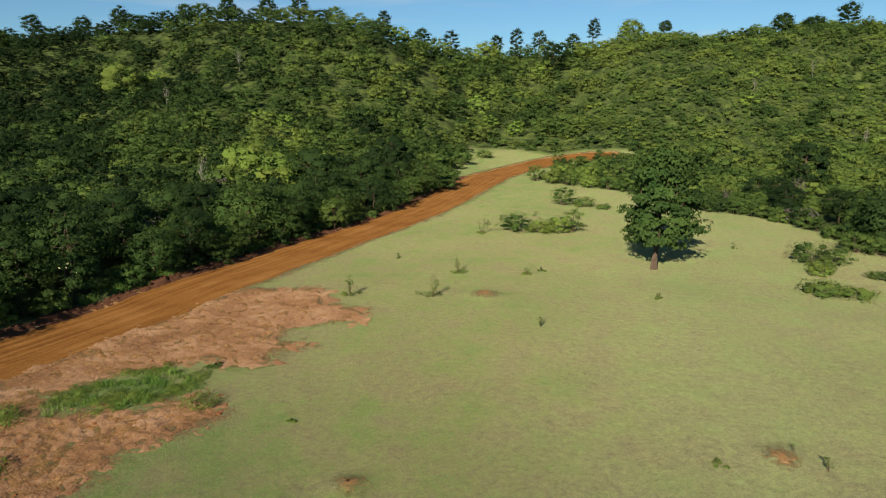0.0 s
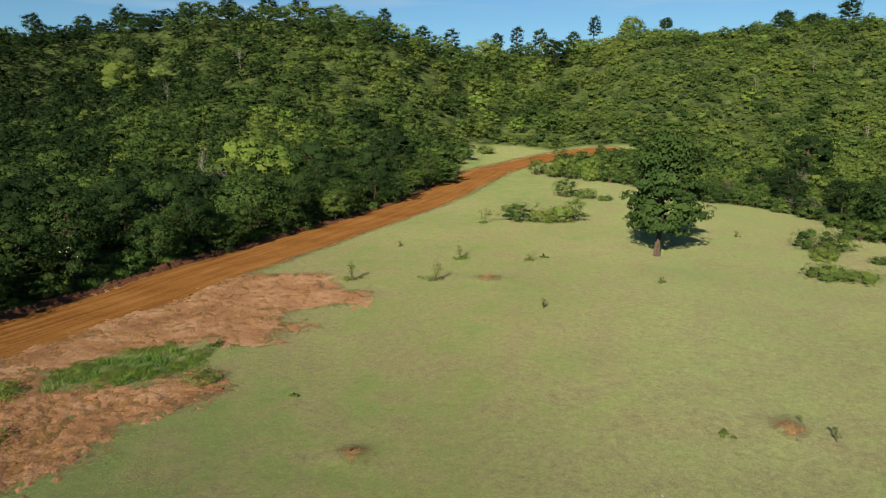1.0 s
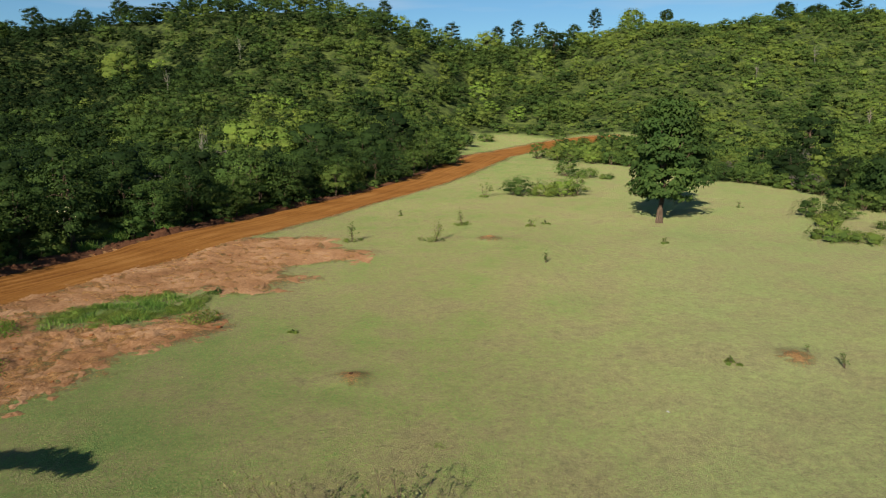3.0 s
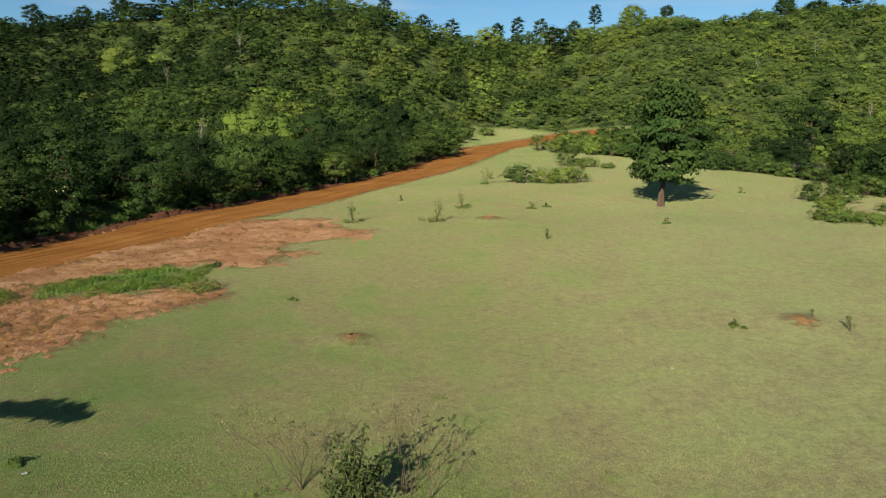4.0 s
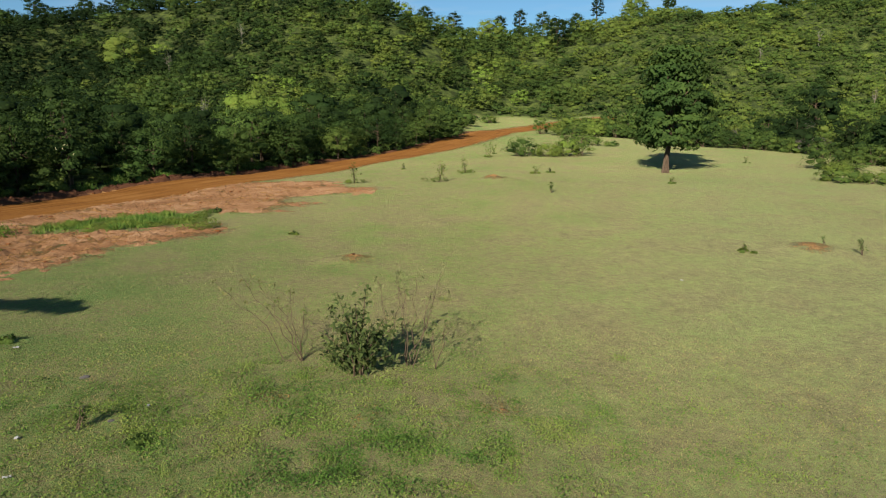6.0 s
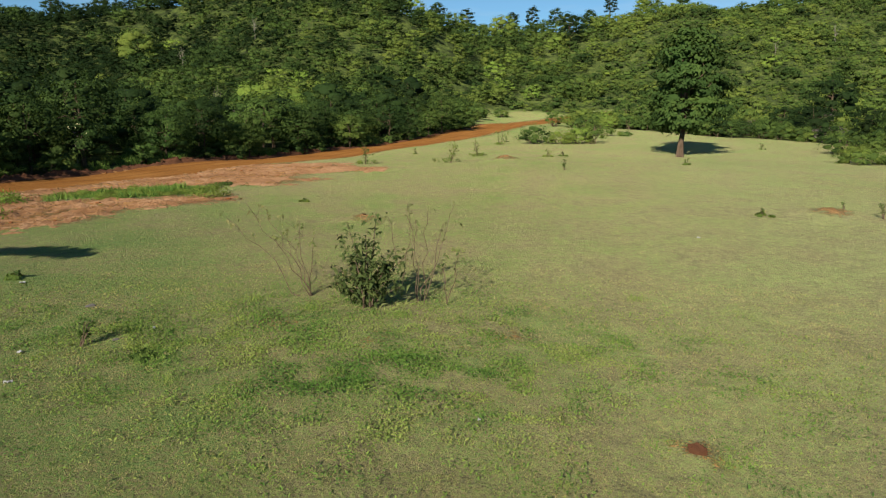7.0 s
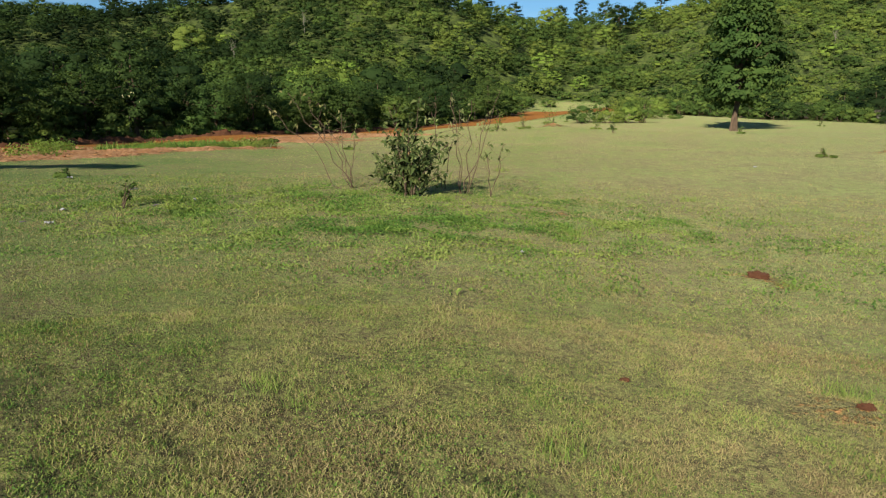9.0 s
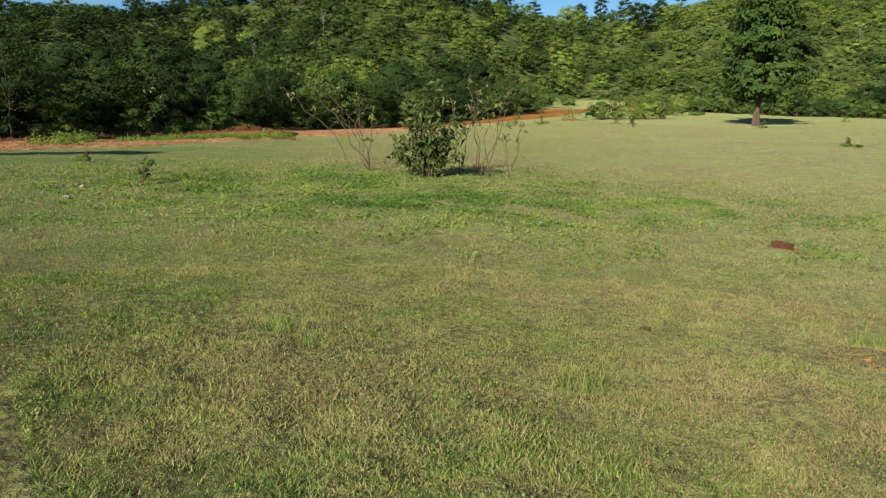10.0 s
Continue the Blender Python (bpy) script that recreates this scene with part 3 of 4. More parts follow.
def lobes_for(rng, height, width, base, n, flat=0.6, taper=0.5, size=0.32):
    """Lobes over an egg-shaped crown from height base to height."""
    out = []
    for k in range(n):
        f = (k + rng.uniform(0.1, 0.9)) / n
        z = base + (height - base) * (0.08 + 0.86 * f)
        prof = np.sin(np.pi * (0.12 + 0.80 * f)) ** 0.6 * (1 - taper * f * f)
        a = k * 2.4 + rng.uniform(-0.5, 0.5)
        rr = width * 0.5 * prof * rng.uniform(0.35, 0.8)
        s = width * size * rng.uniform(0.75, 1.2)
        out.append((rr * np.cos(a), rr * np.sin(a), z, s, s, s * flat))
    return out


def lobes_dome(rng, height, width, n, low=0.35, size=0.21):
    """Lobes set over a dome, as on a rounded broadleaf crown."""
    out = []
    cz, rz = height * (0.42 + low * 0.3), height * (0.5 - low * 0.25) * 0.95
    for k in range(n):
        z = 1 - 1.75 * (k + 0.5) / n
        a, q = k * 2.4 + rng.uniform(-0.35, 0.35), math.sqrt(max(0.0, 1 - z * z))
        f, s = rng.uniform(0.62, 0.85), width * size * rng.uniform(0.75, 1.3)
        out.append((q * np.cos(a) * width * 0.5 * f, q * np.sin(a) * width * 0.5 * f, cz + z * rz * f, s * rng.uniform(1.0, 1.4), s * rng.uniform(1.0, 1.4), s * rng.uniform(0.55, 0.85)))
    return out


def tree(name, rng, height, width, base, nl, per, leaf, tone, label, category="tree", trunk=0.0, material=None, spread=0.06, core=0.5,
         limbs=6, flat=0.6, taper=0.5, size=0.32, dome=True, rough=0.3, skew=0.0):
    ob = new(name)
    lb = lobes_dome(rng, height, width, nl, base / height, 0.185) if dome else lobes_for(rng, height, width, base, nl, flat, taper, size)
    lb = [(g[0] + skew * g[2] / height, *g[1:]) for g in lb]
    v, q, t = wood(lb, height, trunk or height * 0.018, rng, limbs)
    part("trunk", smooth(build_mesh("trunk", v, q, t)), M_BARK, ob)
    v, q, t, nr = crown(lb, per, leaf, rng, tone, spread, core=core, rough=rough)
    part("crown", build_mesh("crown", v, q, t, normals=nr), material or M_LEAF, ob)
    return tagged(ob, label, category)


def shrub(name, rng, height, width, nl, per, leaf, tone, label, category="shrub", stems=5, core=0.55, spread=0.08, material=None):
    ob = new(name)
    lb = lobes_dome(rng, height, width, nl, 0.0, 0.22)
    out = []
    for k in range(stems):
        g = lb[rng.integers(len(lb))]
        out.append((*limb((rng.normal() * 0.06 * width, rng.normal() * 0.06 * width, -0.1), g[:3], height * 0.02, height * 0.006, rng), 0.5))
    v, q, t = join(out)
    part("stem", build_mesh("stem", v, q, t), M_BARK, ob)
    v, q, t, nr = crown(lb, per, leaf, rng, tone, spread, low=-0.6, core=core, rough=0.35)
    part("foliage", build_mesh("foliage", v, q, t, normals=nr), material or M_LEAF, ob)
    return tagged(ob, label, category)


def put(ob, x, y, scale=1.0, turn=0.0, sink=0.0):
    ob.matrix_basis = pose(x, y, at(x, y) - sink, 0, 0, turn) @ Matrix.Diagonal((scale, scale, scale, 1))
    return ob


def copy_put(ob, x, y, scale=1.0, turn=0.0, sink=0.0):
    c = copy_thing(ob, pose(x, y, at(x, y) - sink, 0, 0, turn))
    c.scale = (scale, scale, scale)
    return c


# the lone tree
put(tree("broadleaf_tree", np.random.default_rng(29), 13.0, 9.8, 1.9, 62, 120, 0.46, 0.52, "tall dark green broadleaf tree with layered crown and reddish trunk",
         trunk=0.30, material=M_LONE, limbs=24, flat=0.45, taper=0.42, size=0.18, spread=0.16, core=0.5, dome=False, rough=0.5, skew=0.9), 22.6, 74.3, 1.0, 0)

# ---- the woods ----
rw = np.random.default_rng(5)
KINDS = []
for k, (hh, ww, tone) in enumerate([(7.0, 6.5, 0.32), (8.5, 7.5, 0.20), (6.0, 6.5, 0.48), (7.5, 6.0, 0.40), (9.0, 7.5, 0.12), (5.5, 5.5, 0.62)]):
    KINDS.append(tree("woodland_tree", rw, hh, ww, hh * 0.1, 24, 130, 0.26, tone - 0.04,
                      ["green broadleaf tree in dense hillside woodland", "dark green spreading tree in dense woodland", "light green bushy tree at the wood's edge",
                       "mid-green rounded tree among the woods", "tall dark broadleaf tree above the woodland", "yellowish green low tree in scrub"][k]))
FRONT = []
for k, (hh, ww, tone) in enumerate([(7.2, 5.5, 0.34), (8.2, 6.5, 0.22), (6.2, 5.5, 0.46), (7.6, 5.2, 0.28)]):
    FRONT.append(tree("woodland_tree", rw, hh, ww, hh * (0.32, 0.2, 0.28, 0.4)[k], 22, 180, 0.21, tone + 0.01,
                      ["olive green tree with thin pale trunk at the wood's edge", "dark green tree at the wood's edge above the road",
                       "light green feathery tree at the wood's edge", "thin-trunked dark green tree at the wood's edge"][k], trunk=0.11, limbs=9, core=0.36, rough=0.5))
EDGE = []
for k, (hh, ww, tone) in enumerate([(2.6, 3.2, 0.42), (3.2, 3.0, 0.30), (2.0, 2.8, 0.55)]):
    EDGE.append(shrub("woodland_shrub", rw, hh, ww, 10, 60, 0.21, tone + 0.04,
                      ["leafy green shrub at the edge of the wood", "dark green shrub at the edge of the wood", "pale green low shrub at the wood's edge"][k]))


def scatter(x0, x1, y0, y1, step, rng):
    gx, gy = np.meshgrid(np.arange(x0, x1, step), np.arange(y0, y1, step))
    x = gx.ravel() + rng.uniform(-0.42, 0.42, gx.size) * step
    y = gy.ravel() + rng.uniform(-0.42, 0.42, gx.size) * step
    return x, y


# near trees, one by one
x, y = scatter(-80, 75, 20, 132, 4.9, rw)
d = wooded(x, y)
az = np.degrees(np.arctan2(x, y))
keep = (d > 0.4) & (np.abs(az) < 44) & (d < np.where(y < 100, 26, 15))
used = [False] * 10
for px, py, dd in zip(x[keep], y[keep], d[keep]):
    right = px > 20
    n = vnoise(np.array([px / 14 + 50.0]), np.array([py / 14]))[0] + rw.normal() * 0.2
    k = int(np.clip(n * 6, 0, 5)) if right else int(rw.choice(6, p=[0.26, 0.22, 0.14, 0.18, 0.12, 0.08]))
    s = rw.uniform(0.75, 1.15) * (0.62 if right else 1.0) * (0.72 if dd < 4 else 1.0)
    if dd < 7 and not right:
        k = 6 + int(rw.integers(4))
        s *= 1.25
    if not used[k]:
        used[k] = True
        put((KINDS + FRONT)[k], px, py, s, rw.uniform(0, 360), 0.1)
    else:
        copy_put((KINDS + FRONT)[k], px, py, s, rw.uniform(0, 360), 0.1)
x, y = scatter(-70, 70, 25, 190, 2.3, rw)
d = wooded(x, y)
az = np.degrees(np.arctan2(x, y))
keep = (d > np.where(x > 0, -0.5, 0.9)) & (d < np.where(x > 0, 1.8, 3.8)) & (np.abs(az) < 42)
used = [False] * 3
for px, py in zip(x[keep], y[keep]):
    k = int(rw.integers(3))
    s = rw.uniform(0.5, 1.0) if px < 0 else rw.uniform(0.7, 1.2)
    if not used[k]:
        used[k] = True
        put(EDGE[k], px, py, s, rw.uniform(0, 360), 0.1)
    else:
        copy_put(EDGE[k], px, py, s, rw.uniform(0, 360), 0.1)


# the far woods as one mass
def far_woods():
    rng = np.random.default_rng(11)
    kinds = []
    for k in range(10):
        hgt, wid = rng.uniform(6.0, 8.2), rng.uniform(5.6, 8.0)
        kinds.append(crown(lobes_dome(rng, hgt, wid, 18, rng.uniform(-0.1, 0.2), 0.17), 38, 0.40, rng, 0.0, 0.05, -0.2, core=0.56, solid=BOX))
    low = []
    for k in range(10):
        hgt, wid = rng.uniform(2.0, 3.2), rng.uniform(3.2, 5.0)
        low.append(crown(lobes_dome(rng, hgt, wid, 6, -0.2, 0.27), 26, 0.34, rng, 0.0, 0.05, -0.2, core=0.56, solid=BOX))
    V, Q, T, N, count = [], [], [], [], 0
    for right, step in ((False, 6.0), (True, 3.35)):
        x, y = scatter(-230, 240, 70, 350, step, rng)
        d = wooded(x, y)
        az = np.degrees(np.arctan2(x, y))
        # right hill carries low scrub, left hill tall trees
        scrub = (x - 30 + (vnoise(x / 25, y / 25) - 0.5) * 50) > 0.12 * (y - 170)
        scrub |= (x > 15) & (y < 205)
        t = y - np.interp(x, KX, FOOT) - np.interp(x, KX, RIDGE) / 0.43
        keep = (d > 1.0) & (az > -40) & (az < 34.5) & (scrub == right) & (t < 12) & ((y > 130) | (d > np.where(y < 100, 25, 14)))
        x, y = x[keep], y[keep]
        z = land(x, y)
        patch = vnoise(x / 20 + 31, y / 20 + 7)
        for px, py, pz, pn in zip(x, y, z, patch):
            v, q, t, nr = (low if right else kinds)[rng.integers(10)]
            s, tall = 0.75 + 0.9 * rng.random() ** 2 if right else rng.uniform(0.75, 1.2), rng.uniform(0.72, 0.98)
            if right and rng.random() < 0.035:
                v, q, t, nr = kinds[rng.integers(10)]
                s, tall = rng.uniform(0.55, 0.8), 1.1
            a = rng.uniform(0, 6.28)
            turn = np.array([[np.cos(a), np.sin(a), 0], [-np.sin(a), np.cos(a), 0], [0, 0, 1]])
            if right:
                tone = 0.56 + 0.34 * (pn - 0.5) + rng.normal() * 0.13
            else:
                tone = 0.29 + 0.32 * (pn - 0.5) + rng.normal() * 0.19 + 0.0034 * np.clip(px + 62, -45, 58)
            if rng.random() < 0.03:
                tone += 0.22
            V.append(v @ turn * np.array([s, s, s * tall]) + np.array([px, py, pz - 0.4]))
            N.append(nr @ turn)
            Q.append(q + count)
            T.append(t + tone)
            count += len(v)
    me = build_mesh("far_woods", np.vstack(V), np.vstack(Q), np.concatenate(T), normals=np.vstack(N))
    tagged(part("far_woods", me, M_LEAF), "dense green woodland and scrub covering the hills", "woods", kind="stuff")


far_woods()

# single trees that stand out in the woods
def ridge_point(az):
    s, c = math.sin(radians(az)), math.cos(radians(az))
    d = np.arange(180.0, 420.0, 1.0)
    el = (land(d * s, d * c) - 12) / d
    k = d[int(el.argmax())]
    return k * s, k * c


rs = np.random.default_rng(33)
for az_, hh, ww, base, tone in [(-29.2, 8.5, 7.5, 2.5, 0.10), (-26.1, 8, 7, 2, 0.14), (-23.7, 8.5, 6.5, 2, 0.12), (-19.2, 7.5, 7, 1, 0.2), (-16.2, 8, 6, 2, 0.15),
                                (-13.4, 8, 7, 1, 0.3), (-11.0, 8, 6.5, 2, 0.12), (-4.6, 10, 5.5, 1, 0.12), (-1.7, 8.5, 6.5, 1.5, 0.14), (0.6, 11, 7, 1.5, 0.06),
                                (4.2, 9, 5, 3, 0.12), (5.7, 11.5, 6, 1, 0.06), (7.5, 9.5, 6.5, 3, 0.1), (10.1, 8, 6, 2, 0.14), (11.6, 12, 5.0, 5.5, 0.12),
                                (14.4, 7.5, 9, 0.5, 0.5), (16.8, 6, 4.5, 3, 0.3), (24.8, 6.5, 7.5, 1, 0.06), (26.8, 4.5, 8, 0.5, 0.1), (28.8, 9, 8.5, 2.5, 0.05)]:
    px, py = ridge_point(az_)
    put(tree("ridge_tree", rs, hh * 1.2, ww, base * 1.1, 24, 60, 0.45, tone, "dark tree standing above the woods on the ridge line", limbs=7), px, py, 1.0, 0, 0.2)
for px, py, hh, ww, tone, lab in [(-35.0, 127.6, 10.0, 11, 0.72, "bright lime green tree beside the road woodland"),
                                  (-22.2, 123.6, 10.5, 11, 0.12, "broad dark green tree at the wood's edge"),
                                  (-28.2, 124.3, 9.0, 8, 0.68, "bright green tree beside the road woodland"),
                                  (-10.0, 136.4, 11.0, 10, 0.10, "dark green tree with pale leaning trunk by the road"),
                                  (16.5, 276.3, 11, 11, 0.75, "yellow green tree on the wooded hillside"),
                                  (39.6, 262.3, 14, 9, 0.02, "tall narrow dark green tree on the hillside"),
                                  (69.2, 135.3, 12.0, 9.5, 0.08, "dark green tree among pale scrub"),
                                  (80.6, 118.9, 8.5, 9, 0.75, "bright green tree among hillside scrub"),
                                  (56.1, 88.1, 7.5, 8, 0.16, "dark green tree at the meadow's rim"),
                                  (60.2, 97.3, 7.0, 8, 0.35, "green tree at the meadow's rim"),
                                  (-95.8, 215.7, 12, 13, 0.8, "pale green tree on the wooded hillside")]:
    put(tree("standout_tree", rs, hh, ww, 1.0, 24, 85, 0.42, tone, lab, limbs=9, spread=0.06), px, py, 1.0, rs.uniform(0.0, 360.0), 0.2)
# an unseen tree, its boughs shaped and placed to cast shade on the turf
def boughed_tree():
    rng = np.random.default_rng(41)
    ob = new("meadow_tree")
    lb = [(-4.5 + 0.7 * k, 0.25 * math.sin(k * 1.9), 5.6 + 0.2 * math.sin(k * 2.3), 0.9, 0.35 + 0.02 * (13 - k), 0.24) for k in range(14)]
    v, q, t = wood(lb, 6.6, 0.16, rng, 9, 0.55)
    part("trunk", smooth(build_mesh("trunk", v, q, t)), M_BARK, ob)
    v, q, t, nr = crown(lb, 120, 0.4, rng, 0.3)
    part("crown", build_mesh("crown", v, q, t, normals=nr), M_LEAF, ob)
    return tagged(ob, "unseen green tree with level boughs, added to shade the meadow", "tree")


put(boughed_tree(), -21.4, 10.8)

# bare grey bushes
for px, py, hh, ww in [(-37.3, 116.1, 6.0, 6.0), (52.7, 103.4, 2.6, 4.5), (62.8, 126.7, 4.5, 5.0), (47.6, 119.4, 3.0, 3.5), (-33.7, 79.8, 5.5, 4.0)]:
    put(shrub("bare_bush", rs, hh, ww, 9, 60, 0.35, 0.5, "grey leafless twiggy bush among green scrub", stems=14, core=0, material=M_DRY), px, py, 1.0, 0, 0.1)

# pale dead trees among the green
for px, py, hh in [(-74.3, 193.9, 8.0), (-41.0, 120.9, 8.5), (-44.7, 97.5, 6.5), (120.3, 236.5, 7.0), (107.7, 182.2, 6.0), (71.4, 142.8, 6.0), (-36.4, 66.8, 5.0), (-61.9, 221.8, 7.5), (95.2, 221.4, 5.5)]:
    ob = new("dead_tree")
    lb = lobes_for(rs, hh, hh * 0.7, hh * 0.35, 14)
    v, q, t = wood(lb, hh, hh * 0.017, rs, 14)
    part("branch", build_mesh("branch", v, q, t + 0.5), M_DRY, ob)
    put(tagged(ob, "bare pale grey dead tree among green woods", "dead tree"), px, py, 1.0, rs.uniform(0.0, 360.0), 0.1)

# a flowering tree at the roadside
for px, py in [(-33.4, 61.6), (-36.5, 55.0)]:
    ob = put(tree("flowering_tree", rs, 5.6, 5.0, 0.8, 16, 110, 0.24, 0.4, "green roadside tree with cream white blossom"), px, py, 1.0, 0, 0.1)
    c = np.array([0.8, -2.1, 3.6]) + rs.normal(size=(7, 3)) * np.array([0.7, 0.3, 0.4])
    v, q = leaf_quads(c, unit(rs.normal(size=c.shape) + np.array([0, -1.0, 0.6])), rs.uniform(0.14, 0.3, 7), rs, 0.8)
    part("blossom", build_mesh("blossom", v, q), M_FLOWER, ob, "cream white blossom")

# ---- bushes on the meadow ----
for px, py, hh, ww, tone, lab in [
        (9.8, 94.4, 2.3, 3.8, 0.40, "olive brown bush in the meadow thicket"), (13.0, 93.1, 1.5, 3.6, 0.6, "low green bush in the meadow thicket"),
        (15.3, 93.0, 2.0, 3.6, 0.62, "green bush in the meadow thicket"), (17.3, 93.9, 3.2, 3.0, 0.48, "tallest green bush of the meadow thicket"),
        (20.0, 116.8, 2.8, 3.6, 0.5, "rounded green bush in open turf"), (23.1, 115.1, 1.4, 3.2, 0.36, "low brownish bush in open turf"),
        (25.7, 112.7, 0.7, 2.0, 0.35, "small low bush in open turf"),
        (19.2, 146.8, 3.2, 3.6, 0.45, "dark green bush beside the road bend"), (21.9, 142.5, 2.6, 4.0, 0.62, "yellow green bush beside the road bend"),
        (25.1, 139.9, 2.6, 4.2, 0.5, "green bush beside the road bend"), (28.4, 137.2, 2.5, 4.4, 0.62, "yellow green bush beside the road bend"),
        (31.8, 134.8, 2.6, 4.4, 0.5, "green bush beside the road bend"), (25.1, 146.5, 3.4, 4.6, 0.75, "tall yellow green bush beside the road bend"),
        (29.8, 144.8, 3.4, 4.6, 0.66, "tall yellow green bush beside the road bend"), (33.8, 142.3, 3.0, 4.2, 0.6, "yellow green bush beside the road bend"),
        (36.6, 149.5, 4.8, 4.4, 0.1, "small dark green tree-like bush by the road bend"), (28.6, 177.2, 3.4, 3.2, 0.45, "small green bush at the road's far edge"),
        (38.8, 141.7, 3.2, 5.0, 0.6, "green bush beside the road bend"), (35.8, 134.2, 2.6, 4.2, 0.4, "green bush beside the road bend"),
        (24.0, 197.3, 1.4, 2.4, 0.5, "small bush on the far turf"), (11.0, 187.6, 2.2, 4.0, 0.4, "green bush on the far turf"),
        (4.4, 172.1, 3.0, 5.0, 0.5, "green bush by the far turf"), (2.7, 163.7, 2.0, 4.0, 0.5, "green bush by the far turf"),
        (41.2, 78.1, 2.1, 4.0, 0.38, "olive bush on the open meadow"), (44.0, 77.3, 1.8, 3.2, 0.36, "olive bush on the open meadow"),
        (39.0, 71.6, 1.0, 2.2, 0.55, "small green bush on the open meadow"),
        (35.5, 64.2, 1.1, 3.4, 0.48, "low spreading green bush on the meadow"), (38.0, 63.2, 0.9, 3.0, 0.45, "low spreading green bush on the meadow"),
        (44.4, 70.2, 0.8, 1.9, 0.4, "small olive bush on the open meadow"), (49.6, 83.7, 2.6, 3.4, 0.4, "olive bush at the meadow's rim"),
        (40.6, 74.1, 1.1, 2.6, 0.42, "low olive bush on the open meadow")]:
    put(shrub("meadow_bush", rs, hh * 1.2, ww * 1.1, max(8, int(ww * 4.2)), 110, 0.15, tone + 0.12, lab, core=0.4, stems=9, spread=0.14), px, py, 1.0, rs.uniform(0.0, 360.0), 0.05)


def sapling(name, rng, height, label, leaves=40, leaf=0.16, tone=0.45, skirt=0.0, stems=3, width=0.22, low=0.3):
    """Thin stems with loose leaves, and a skirt of grass where it has one."""
    ob = new(name)
    out, pos = [], []
    for k in range(stems):
        tip = np.array([rng.normal() * width * height, rng.normal() * width * height, height * rng.uniform(0.7, 1.0)])
        v, q = limb((rng.normal() * 0.03, rng.normal() * 0.03, -0.05), tip, 0.012 + height * 0.009, 0.005, rng, 6, 0.04)
        out.append((v, q, 0.5))
        s = rng.uniform(low, 1.03, (leaves // stems, 1))
        pos.append(tip * s + rng.normal(size=(len(s), 3)) * 0.09 * height * np.array([1, 1, 0.6]))
    v, q, t = join(out)
    part("stem", build_mesh("stem", v, q, t), M_BARK, ob)
    p = np.vstack(pos)
    v, q = leaf_quads(p, unit(rng.normal(size=p.shape) + np.array([0, 0, 0.9])), leaf * rng.uniform(0.6, 1.3, len(p)), rng, 0.5, 0.3)
    part("leaves", build_mesh("leaves", v, q, np.repeat(tone + rng.uniform(-0.12, 0.12, len(p)), 4)), M_LEAF, ob)
    if skirt:
        tone = max(tone, 0.42)
        lb = [(rng.normal() * skirt * 0.45, rng.normal() * skirt * 0.45, skirt * 0.12, skirt * 0.4, skirt * 0.4, skirt * 0.25) for k in range(5)]
        v, q, t, nr = crown(lb, 70, 0.11, rng, tone + 0.12, 0.1, low=-0.1, core=0, rough=0.6)
        part("grass_foot", build_mesh("grass_foot", v, q, t, normals=nr), M_LEAF, ob, "tuft of green grass")["kind"] = "stuff"
    return tagged(ob, label, "sapling")


